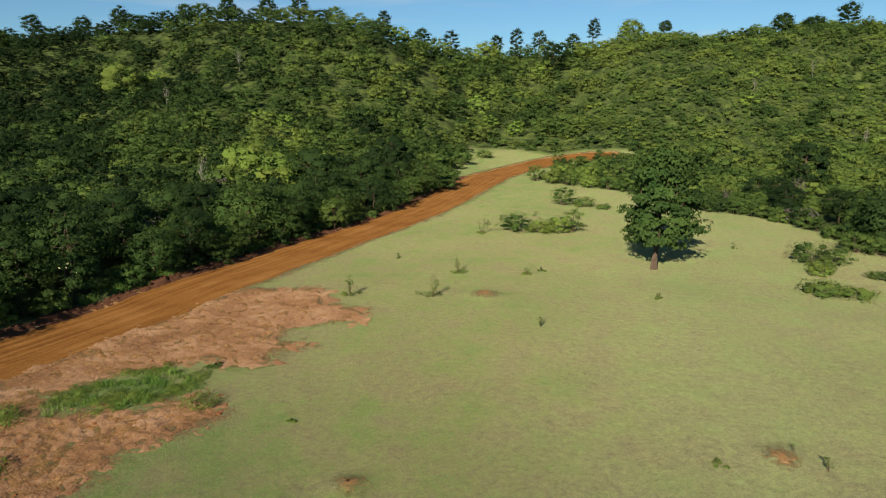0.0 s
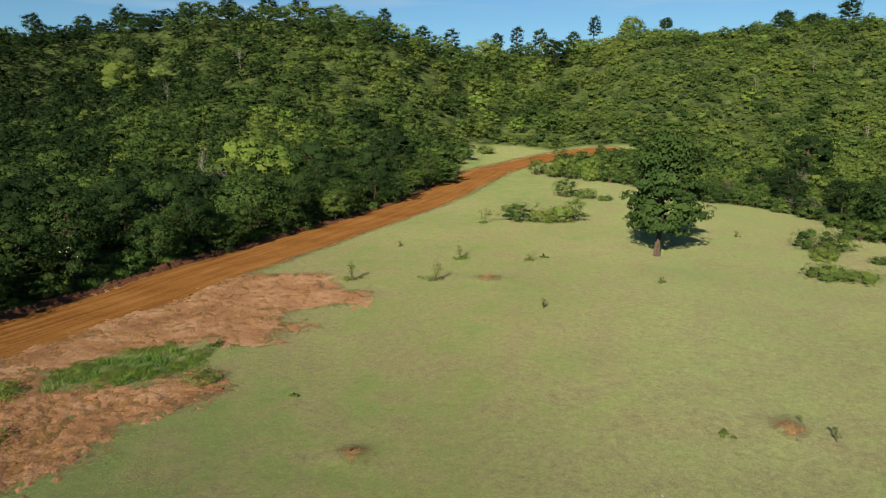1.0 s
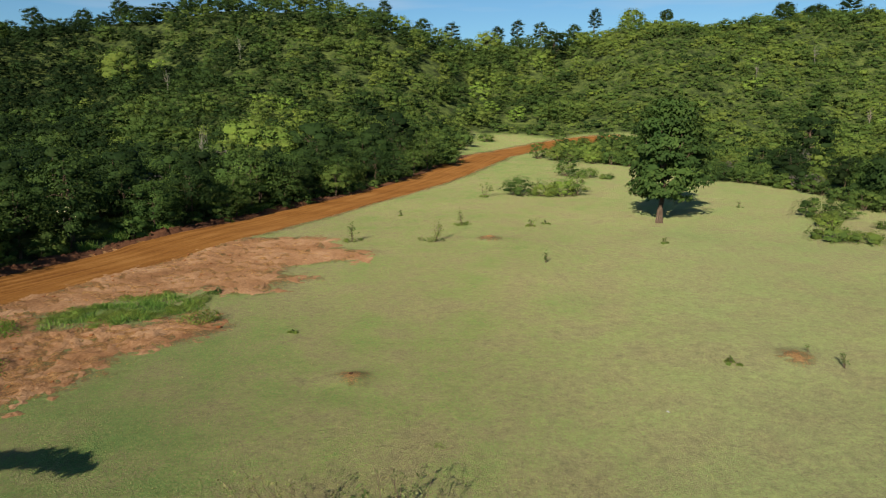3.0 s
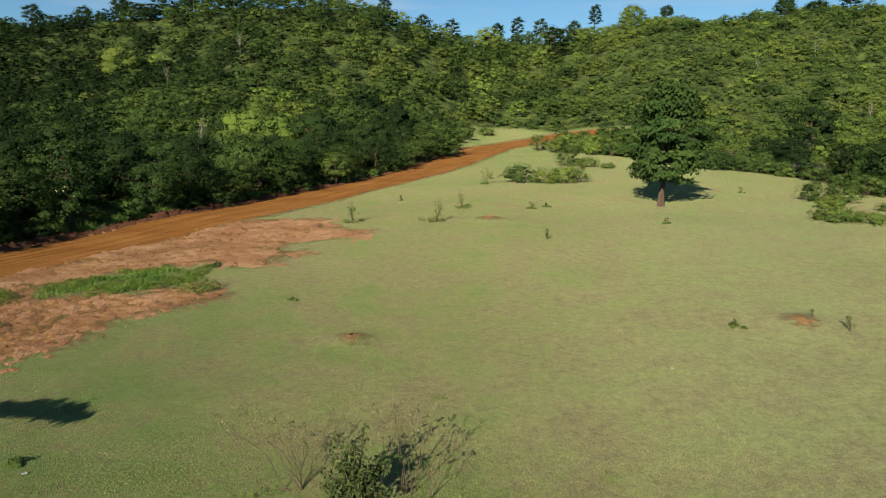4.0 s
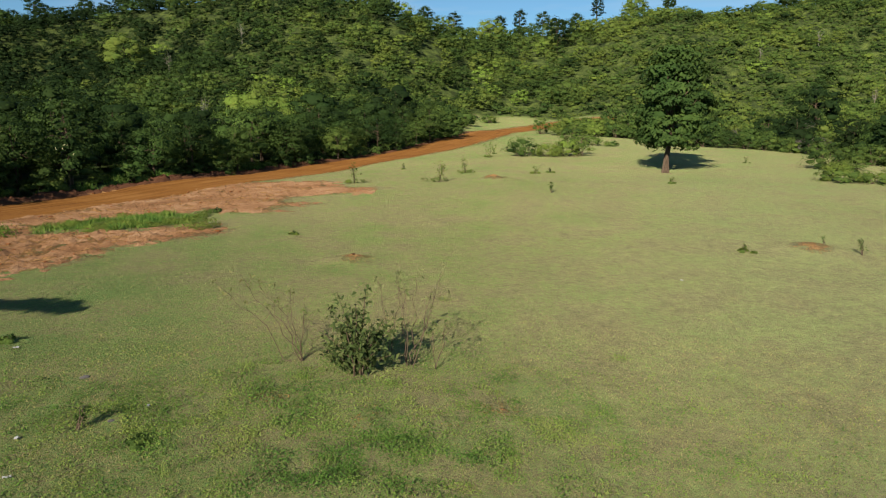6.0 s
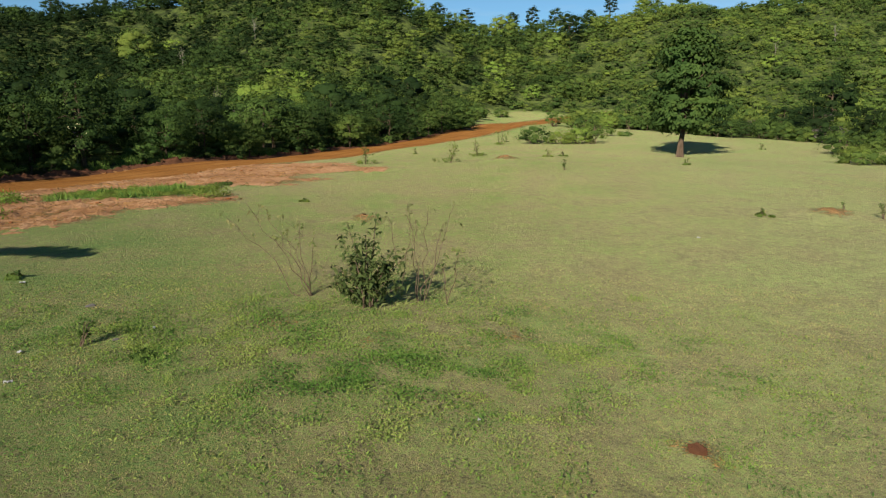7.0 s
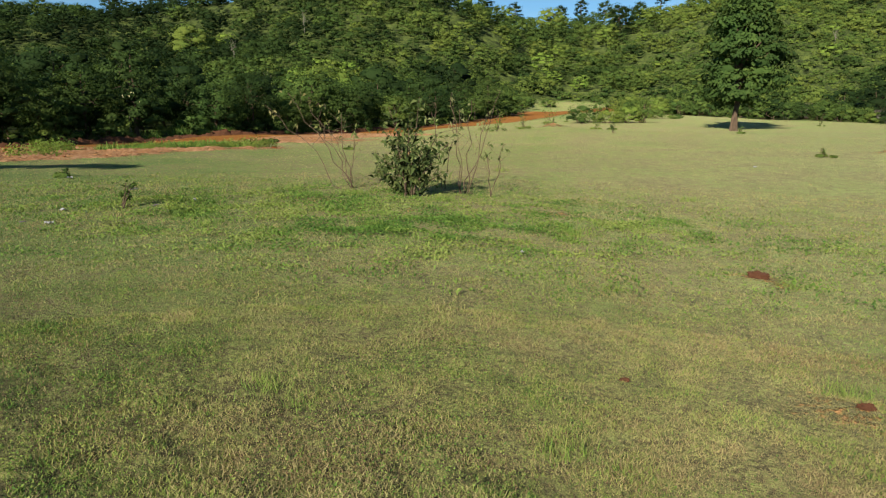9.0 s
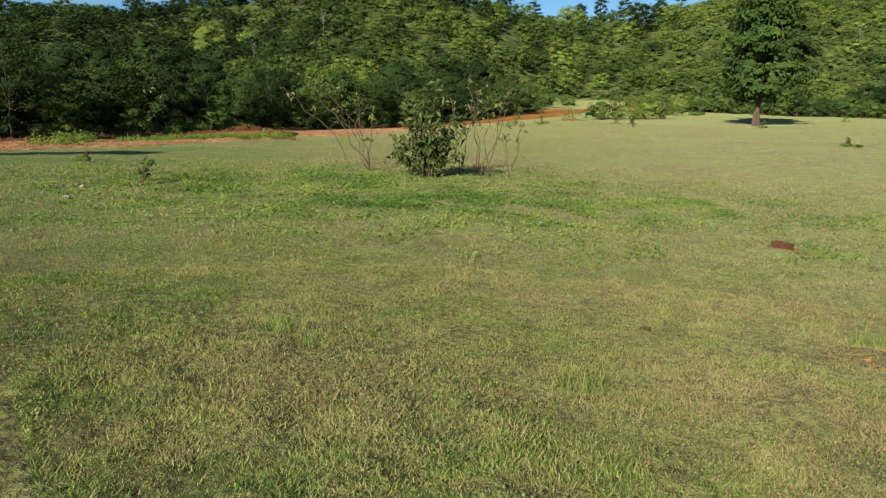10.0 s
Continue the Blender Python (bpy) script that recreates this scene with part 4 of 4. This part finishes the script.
for px, py, hh, n, lf, tone, sk, lab in [
        (-8.5, 62.7, 1.9, 70, 0.2, 0.45, 0.9, "thin grey-green sapling with a grassy foot"), (-1.0, 61.7, 1.9, 80, 0.2, 0.42, 1.1, "thin grey-green sapling with a grassy foot"),
        (1.6, 71.2, 1.6, 50, 0.2, 0.45, 0.9, "thin leaning sapling with a grassy foot"), (5.1, 92.5, 2.2, 60, 0.25, 0.5, 0.8, "thin sapling on open turf"),
        (7.5, 52.9, 0.9, 26, 0.2, 0.2, 0.0, "tiny umbrella-shaped seedling on open turf"), (8.5, 70.4, 1.1, 26, 0.2, 0.5, 0.5, "sparse small sapling on open turf"),
        (10.3, 72.2, 0.5, 26, 0.2, 0.2, 0.4, "dark small plant on open turf"), (19.5, 62.3, 0.6, 20, 0.2, 0.45, 0.4, "small plant near the lone tree"),
        (13.6, 32.4, 0.45, 40, 0.12, 0.3, 0.35, "small dark leafy plant on the turf"), (18.8, 31.9, 0.75, 44, 0.13, 0.4, 0.0, "small leafy seedling on the turf"),
        (17.9, 33.6, 0.4, 16, 0.12, 0.25, 0.0, "small seedling beside a soil mound"),
        (-8.4, 36.9, 0.2, 30, 0.12, 0.15, 0.3, "flat dark green tuft on the turf"), (-7.9, 13.5, 0.62, 44, 0.13, 0.15, 0.0, "dark small seedling with drooping leaves"),
        (-6.4, 13.0, 0.12, 30, 0.10, 0.3, 0.25, "flat green weed tuft on the turf"), (-12.4, 18.7, 0.25, 30, 0.12, 0.2, 0.3, "small dark tuft on the turf"),
        (15.6, 98.7, 0.8, 24, 0.2, 0.3, 0.3, "small plant on open turf"), (11.1, 98.9, 0.9, 24, 0.2, 0.3, 0.3, "small plant on open turf"),
        (8.5, 103.1, 0.9, 24, 0.22, 0.3, 0.3, "small plant on open turf"), (13.7, 105.4, 1.0, 24, 0.22, 0.3, 0.3, "small plant on open turf"),
        (6.3, 99.3, 0.8, 20, 0.22, 0.3, 0.3, "small plant on open turf"), (35.1, 84.1, 0.7, 20, 0.2, 0.4, 0.3, "small plant on open turf"),
        (-5.0, 78.9, 0.6, 20, 0.2, 0.3, 0.3, "small plant beside the road"), (-15.2, 45.2, 0.3, 30, 0.2, 0.15, 0.6, "flat dark tuft beside bare soil")]:
    put(sapling("sapling", rs, hh, lab, int(n * 1.7), lf * 0.85, tone + 0.1, sk, 3 if hh > 0.8 else 4), px, py, 1.0, rs.uniform(0.0, 360.0))

# ---- the near bush ----
def near_bush():
    rng = np.random.default_rng(77)
    ob = new("leafy_bush")
    wood_, pos, nrm = [], [], []
    tips = [(-0.42, -0.05, 1.95), (0.22, 0.1, 2.15), (-0.05, 0.2, 1.6), (0.62, 0.0, 1.35), (0.85, 0.1, 1.15), (-0.75, 0.1, 0.95), (-0.6, -0.25, 0.6), (0.35, -0.3, 1.2),
            (-0.25, -0.3, 1.3), (0.55, -0.3, 0.75), (-0.35, 0.3, 1.1), (0.1, -0.4, 0.8), (-0.8, 0.2, 0.55), (0.45, 0.35, 0.9), (0.0, 0.0, 1.45), (0.75, -0.15, 0.5), (-0.5, -0.1, 1.5)]
    for tip in tips:
        tip = np.array(tip) * np.array([1.12, 1.1, 1.08])
        root = np.array([rng.normal() * 0.08, rng.normal() * 0.08, -0.05])
        mid = root + (tip - root) * 0.5 + np.array([-tip[0] * 0.15, -tip[1] * 0.15, 0.1])
        s = np.linspace(0, 1, 7)[:, None]
        p = (1 - s) ** 2 * root + 2 * s * (1 - s) * mid + s ** 2 * tip
        wood_.append((*tube(p, np.linspace(0.022, 0.006, 7)), 0.5))
        n = 80
        f = 0.10 + 0.90 * rng.random(n) ** 0.7
        f = f[:, None]
        c = (1 - f) ** 2 * root + 2 * f * (1 - f) * mid + f ** 2 * tip + rng.normal(size=(n, 3)) * 0.095
        pos.append(c)
        nrm.append(unit(rng.normal(size=(n, 3)) * 0.7 + np.array([0, 0, 1.0])))
    v, q, t = join(wood_)
    part("stem", smooth(build_mesh("stem", v, q, t)), M_BARK, ob)
    p, nr = np.vstack(pos), np.vstack(nrm)
    p[:, 2] = np.maximum(p[:, 2], 0.05)
    v, q = leaf_quads(p, nr, rng.uniform(0.11, 0.24, len(p)), rng, 0.42, 0.35)
    part("leaves", build_mesh("leaves", v, q, np.repeat(rng.uniform(0.1, 0.9, len(p)), 4)), M_BUSH, ob)
    tagged(ob, "dark leafy multi-stemmed bush on weedy turf", "bush")
    return ob


put(near_bush(), -2.55, 16.9)


def wand(rng, tips, label, leaves=18, leaf=0.15, tone=0.6):
    """Bare slender shoots that carry a few leaves near the end."""
    ob = new("slender_shoots")
    out, pos = [], []
    for tip in tips:
        tip = np.array(tip, float)
        v, q = limb((rng.normal() * 0.05, rng.normal() * 0.05, -0.05), tip, 0.014, 0.006, rng, 8, 0.025)
        out.append((v, q, 0.5))
        for k in range(3):
            a = tip * rng.uniform(0.45, 0.85)
            b = a + np.array([rng.normal() * 0.25, rng.normal() * 0.25, rng.uniform(0.15, 0.4)])
            out.append((*limb(a, b, 0.006, 0.003, rng, 4, 0.03), 0.5))
            pos.append(b + rng.normal(size=(max(2, leaves // 6), 3)) * 0.05)
        pos.append(tip * rng.uniform(0.85, 1.02, (leaves // 2, 1)) + rng.normal(size=(leaves // 2, 3)) * 0.06)
    v, q, t = join(out)
    part("stem", build_mesh("stem", v, q, t), M_BARK, ob)
    p = np.vstack(pos)
    v, q = leaf_quads(p, unit(rng.normal(size=p.shape) + np.array([0, 0, 0.6])), leaf * rng.uniform(0.5, 1.2, len(p)), rng, 0.45, 0.3)
    part("leaves", build_mesh("leaves", v, q, np.repeat(tone + rng.uniform(-0.25, 0.25, len(p)), 4)), M_BUSH, ob)
    return tagged(ob, label, "plant")


rn = np.random.default_rng(8)
put(wand(rn, [(-2.2, 0.1, 2.1), (-1.6, 0.1, 2.4), (-1.1, 0.2, 2.2), (-0.6, 0.1, 1.7), (0.1, 0.1, 1.5), (-0.3, 0.3, 1.9)], "bare leaning shoots with a few pale leaves", 20, 0.13, 0.8), -4.1, 17.6)
put(wand(rn, [(-0.3, 0.2, 2.5), (0.2, 0.2, 2.3), (0.9, 0.1, 2.5), (0.6, 0.0, 2.0), (-0.1, 0.1, 2.1)], "slender upright shoots with pale leaves near the bush", 12, 0.16, 0.95), -1.3, 17.6)
put(wand(rn, [(-0.3, 0.1, 2.0), (0.3, 0.1, 1.8)], "slender upright shoots with pale leaves near the bush", 10, 0.14, 0.95), -1.9, 18.6)
put(wand(rn, [(-0.15, 0.1, 1.1), (0.3, 0.1, 1.3)], "slender upright shoots with pale leaves on the turf", 12, 0.15, 0.55), -0.6, 17.4)

# ---- roadside weeds, clumps of tall grass ----
def blades(c, length, rng, width=0.09, lean=0.5):
    """Tapering blades that stand at c."""
    n = len(c)
    a = rng.uniform(0, 2 * np.pi, n)
    side = np.stack([np.cos(a), np.sin(a), np.zeros(n)], 1)
    to = np.stack([rng.normal(size=n) * lean, rng.normal(size=n) * lean, np.ones(n)], 1)
    tip = c + unit(to) * np.asarray(length)[:, None]
    w = (np.asarray(length) * np.asarray(width))[:, None]
    v = np.stack([c - side * w * 0.5, c + side * w * 0.5, tip + side * w * 0.12, tip - side * w * 0.12], 1).reshape(-1, 3)
    return v, np.arange(n * 4).reshape(-1, 4)


def grass_clump(rng, height, width, n, tone, label):
    c = np.stack([rng.normal(size=n) * width * 0.28, rng.normal(size=n) * width * 0.28, np.full(n, -0.03)], 1)
    v, q = blades(c, height * rng.uniform(0.5, 1.1, n), rng, 0.06, 0.45)
    ob = part("grass_clump", build_mesh("grass_clump", v, q, np.repeat(tone + rng.uniform(-0.12, 0.12, n), 4)), M_BLADE)
    return tagged(ob, label, "grass clump", "roadside grass clumps", "stuff")


clump = [tagged(shrub("weed_clump", rs, 0.55, 1.7, 14, 60, 0.10, 0.72, "leafy green weed clump on bare soil", "weeds", core=0), group="roadside weeds"),
         tagged(shrub("weed_clump", rs, 0.3, 1.9, 14, 60, 0.10, 0.74, "low green weed clump on bare soil", "weeds", core=0), group="roadside weeds"),
         grass_clump(rs, 1.1, 1.5, 150, 0.86, "tall green grass clump at the wood's foot")]
x, y = scatter(-24, -13, 36, 47, 0.65, rs)
ins = inside_distance(x, y, WEEDY)
thick = vnoise(x / 1.6, y / 1.6)
used = [False] * 3
spots = [(px, py, int(rs.integers(2)), rs.uniform(0.22, 0.6)) for px, py, i_, t_ in zip(x, y, ins, thick) if i_ > -0.3 and t_ > 0.42]
for k in range(60):
    m = int(rs.integers(len(LINE)))
    if 30 < LINE[m, 1] < 150:
        o = -rs.uniform(5.6, 7.2)
        spots.append((LINE[m, 0] + TANG[m, 1] * o, LINE[m, 1] - TANG[m, 0] * o, 2, rs.uniform(0.6, 1.2)))
for px, py in [(-25.2, 37.6), (-24.6, 36.8), (-22.0, 31.2), (-14.2, 39.2)]:
    spots.append((px, py, 1, 1.2))
for px, py, k, s in spots:
    if used[k]:
        copy_put(clump[k], px, py, s, rs.uniform(0, 360))
    else:
        used[k] = True
        put(clump[k], px, py, s)


def weed_patch():
    """Rank green grass over the soil island beside the road."""
    rng = np.random.default_rng(21)
    x, y = rng.uniform(-24.5, -13.5, 60000), rng.uniform(36, 47.5, 60000)
    d = np.minimum(inside_distance(x, y, WEEDY), 0.9 * (np.hypot((x + 20.2) / 1.5, (y - 40.9) / 0.9) - 1)) + 1.5 * (vnoise(x / 1.1, y / 1.1 + 9) - 0.5)
    k = rng.random(len(x)) < np.clip(d + 0.5, 0, 1) * np.clip(vnoise(x * 1.2, y * 1.2) * 2 - 0.3, 0.0, 1) * 0.42
    x, y = x[k], y[k]
    n = len(x)
    c = np.stack([x, y, land(x, y) + 0.01], 1)
    v, q = blades(c, (0.12 + 0.5 * vnoise(x / 0.8, y / 0.8 + 30) ** 2) * rng.uniform(0.6, 1.2, n), rng, 0.16, 0.7)
    ob = part("weed_patch", build_mesh("weed_patch", v, q, np.repeat(np.clip(0.88 + 0.25 * (vnoise(x, y) - 0.5) + rng.normal(size=n) * 0.07, 0.5, 0.97), 4)), M_BLADE)
    tagged(ob, "rank green grass and weeds on bare roadside soil", "weeds", kind="stuff")


weed_patch()

# ---- turf near the camera ----
def turf():
    rng = np.random.default_rng(9)
    r = np.concatenate([rng.uniform(2.3, 7.5, 360000), np.exp(rng.uniform(np.log(7.0), np.log(22), 210000)), np.sqrt(rng.uniform(22 ** 2, 60 ** 2, 90000))])
    a = np.radians(rng.uniform(-42, 36, len(r)))
    x, y = r * np.sin(a), r * np.cos(a)
    bald = vnoise(x * 1.3 + 8, y * 1.3) * 0.5 + vnoise(x * 4.1, y * 4.1 + 3) * 0.5
    keep = rng.random(len(r)) < np.clip(bald * 2.6, 0.6, 1)
    for mx, my, mh, mr in MOUNDS[:9]:
        keep &= np.hypot(x - mx, y - my) > mr * 0.55
    for poly in BARE:
        keep &= inside_distance(x, y, poly) + 1.6 * (vnoise(x * 1.1, y * 1.1) - 0.5) < 0
    keep &= (np.abs(road_offset(x, y)) > 4.8) & (inside_distance(x, y, MEADOW) > 0)
    x, y, r = x[keep], y[keep], r[keep]
    n = len(x)
    c = np.stack([x, y, land(x, y) - 0.005], 1)
    patch = vnoise(x / 1.7 + 20, y / 1.7) * 0.45 + vnoise(x * 1.4, y * 1.4 + 30) * 0.3 + vnoise(x * 5, y * 5) * 0.25
    tone = 0.50 + (patch - 0.5) * 1.7 + rng.normal(size=n) * 0.26
    # blade tone darker left, lighter right: the same backscatter difference partly painted in
    tone += 0.10 * np.clip((1 - x) / 5, 0, 1) * np.clip((10 - y) / 4, 0, 1) + 0.10 * np.exp(-((x + 3.5) ** 2 / 40 + (y - 14.5) ** 2 / 9)) - 0.10 * np.clip((x - 0.2 * y + 1) / 4, 0, 1)
    brown = rng.random(n) < 0.13 + 1.1 * np.clip(vnoise(x / 1.3 + 3, y / 1.3 + 60) - 0.55, 0, 1)
    tone = np.where(brown, rng.uniform(0.0, 0.22, n), np.clip(tone, 0.15, 1.0))
    ln = 0.023 * rng.uniform(0.5, 1.6, n) * np.clip(r / 6.0, 1, 3) ** 0.4 * (0.55 + 0.9 * vnoise(x * 4.3 + 9, y * 4.3))
    v, q = blades(c, ln, rng, 0.19 * np.clip(r / 7.0, 1, 3) ** 0.5, 1.15)
    ob = part("meadow_grass", build_mesh("meadow_grass", v, q, np.repeat(tone, 4)), M_BLADE)
    tagged(ob, "short coarse mixed green and dry meadow grass", "grass", kind="stuff")


turf()


def broad_weeds():
    """Low leafy weeds in the turf round the bush and in scattered tufts."""
    rng = np.random.default_rng(14)
    x, y = rng.uniform(-15, 10, 560000), rng.uniform(8, 22, 560000)
    w = np.exp(-((x + 2.6) ** 2 / 46 + (y - 13.6) ** 2 / 13)) * (0.2 + 1.4 * vnoise(x / 1.1, y / 1.1 + 7)) * np.clip(vnoise(x * 2.3, y * 2.3) * 1.8 - 0.35, 0.02, 1)
    k = rng.random(len(x)) < w * 0.9
    x, y = x[k], y[k]
    tall = 0.02 + 0.20 * vnoise(x * 1.6 + 2, y * 1.6) ** 2
    c = np.stack([x, y, land(x, y) + tall * rng.uniform(0.1, 1.0, len(x))], 1)
    v, q = leaf_quads(c, unit(rng.normal(size=c.shape) * 0.6 + np.array([0, 0, 1.0])), rng.uniform(0.03, 0.075, len(x)), rng, 0.42, 0.2)
    tone = np.clip(0.84 + 0.5 * (vnoise(x / 0.9, y / 0.9 + 40) - 0.5) + rng.normal(size=len(x)) * 0.08, 0.4, 0.94)
    ob = part("low_weeds", build_mesh("low_weeds", v, q, np.repeat(tone, 4)), M_BLADE)
    tagged(ob, "low leafy green weeds spreading in the turf", "weeds", kind="stuff")


broad_weeds()


def clover():
    """Small round leaves and dead brown bits low in the nearest turf, in patches."""
    rng = np.random.default_rng(15)
    r, a = np.sqrt(rng.uniform(2.2 ** 2, 9.0 ** 2, 130000)), np.radians(rng.uniform(-42, 36, 130000))
    x, y = r * np.sin(a), r * np.cos(a)
    w = np.clip(vnoise(x / 0.7 + 11, y / 0.7) * 1.6 - 0.5, 0.05, 0.8) * np.clip(1.2 - (x + 1) / 6, 0.25, 1)
    k = rng.random(len(x)) < w
    x, y = x[k], y[k]
    c = np.stack([x, y, land(x, y) + rng.uniform(0.005, 0.04, len(x))], 1)
    v, q = leaf_quads(c, unit(rng.normal(size=c.shape) * 0.7 + np.array([0, 0, 1.0])), rng.uniform(0.008, 0.022, len(x)), rng, 0.6, 0.1)
    dead = rng.random(len(x)) < 0.08 + 0.7 * np.clip(vnoise(x / 0.5 + 70, y / 0.5) - 0.5, 0, 1)
    tone = np.where(dead, rng.uniform(0, 0.2, len(x)), rng.uniform(0.55, 1.0, len(x)))
    ob = part("clover", build_mesh("clover", v, q, np.repeat(tone, 4)), M_BLADE)
    tagged(ob, "small dark clover leaves and dead bits in the turf", "weeds", kind="stuff")


clover()


# coarse tufts in the turf, one by one
tuft = grass_clump(rs, 0.16, 0.45, 120, 0.75, "coarse bright green grass tuft in the turf")
tuft["group"] = "turf tufts"
put(tuft, 2.5, 5.75)
for px, py, s in [(0.1, 4.2, 0.9), (-2.0, 4.7, 0.8), (-1.7, 4.5, 0.6), (4.5, 18.9, 1.3), (-0.4, 23.9, 1.3), (1.1, 8.9, 0.7), (-9.0, 9.6, 1.0), (3.6, 9.8, 0.8), (-5.5, 11.8, 1.1), (-2.6, 12.4, 1.1), (0.9, 12.9, 1.0), (-3.9, 16.4, 1.4), (-1.7, 16.2, 1.3), (-5.4, 17.0, 1.5)]:
    copy_put(tuft, px, py, s, rs.uniform(0, 360))


# ---- clods, stones and litter ----
def clods():
    rng = np.random.default_rng(18)
    x, y = rng.uniform(-34, -6, 9000), rng.uniform(20, 64, 9000)
    s = np.full(len(x), -9.0)
    for poly in BARE:
        s = np.maximum(s, inside_distance(x, y, poly))
    off = road_offset(x, y)
    k = ((s > 0.2) & (inside_distance(x, y, WEEDY) < 0.2) & (np.abs(off) > 4.2) & (rng.random(len(x)) < 0.5)) | ((np.abs(np.abs(off) - 4.3) < 0.35))
    out = []
    v0, q0 = cube_sphere(2)
    for px, py in zip(x[k][:600], y[k][:600]):
        r = 0.025 + 0.09 * rng.random() ** 4
        v = v0 * (1 + 0.25 * np.sin(v0 @ rng.normal(size=(3, 1)) * 4 + rng.uniform(0, 6))) * np.array([rng.uniform(0.8, 1.5), rng.uniform(0.8, 1.5), 0.7]) * r
        out.append((v + np.array([px, py, at(px, py) + r * 0.25]), q0, 0.5))
    v, q, t = join(out)
    tagged(part("soil_clods", build_mesh("soil_clods", v, q, t), M_SOIL), "loose red clods of earth on the bare ground", "clods", kind="stuff")


clods()


def soil_heap(rng, wide, label):
    """A low crumbled pile of dug-up soil."""
    v, q = cube_sphere(9)
    k = 1.0 + 0.0 * v[:, 0]
    for f, a in ((3, 0.16), (6, 0.14), (11, 0.12), (17, 0.08)):
        for m in range(3):
            k = k + a * np.sin(v @ rng.normal(size=3) * f + rng.uniform(0, 6)) * 0.6
    v = v * k[:, None] * wide * np.array([0.5, 0.36, 0.2])
    return tagged(part("soil_heap", build_mesh("soil_heap", v, q), M_CLOD), label, "soil heap")


for px, py, wide in [(3.3, 10.1, 0.34), (2.45, 5.3, 0.14), (0.7, 5.6, 0.10), (-4.4, 30.1, 0.25)]:
    put(soil_heap(rs, wide, "small heap of crumbled dark red soil in the turf"), px, py, 1.0, rs.uniform(0, 180))


def scrap(rng, w, d, label, material, name="paper_scrap", cat="litter", lift=0.02):
    g = np.linspace(-0.5, 0.5, 5)
    u, v = np.meshgrid(g, g, indexing="ij")
    z = 0.05 * rng.random(u.shape) + lift
    top = np.stack([u * w, v * d, z], -1).reshape(-1, 3)
    q = grid_quads(5, 5)
    low = top - np.array([0, 0, 0.006])
    return tagged(part(name, build_mesh(name, np.vstack([top, low]), np.vstack([q, q[:, ::-1] + 25])), material), label, cat)


for px, py, w_, d_ in [(-8.2, 11.6, 0.14, 0.06), (-8.9, 13.1, 0.10, 0.09), (-6.9, 14.6, 0.12, 0.05), (-11.9, 18.1, 0.14, 0.12), (0.0, 10.7, 0.06, 0.05), (8.9, 27.0, 0.14, 0.07)]:
    put(scrap(rs, w_, d_, "small crumpled white scrap lying on the turf", M_PAPER), px, py, 1.0, rs.uniform(0, 180))


def stone(rng, r, label):
    v, q = cube_sphere(3)
    v = v * r * np.array([1.3, 1.0, 0.7]) * (1 + 0.12 * np.sin(v @ rng.normal(size=(3, 1)) * 4))
    return tagged(part("stone", build_mesh("stone", v, q), M_STONE), label, "stone")


for px, py, r in [(-9.1, 16.2, 0.10), (-7.4, 13.9, 0.07), (-8.9, 11.9, 0.06)]:
    put(stone(rs, r, "small dark grey stone lying in the turf"), px, py, 1.0, 30, 0.02)
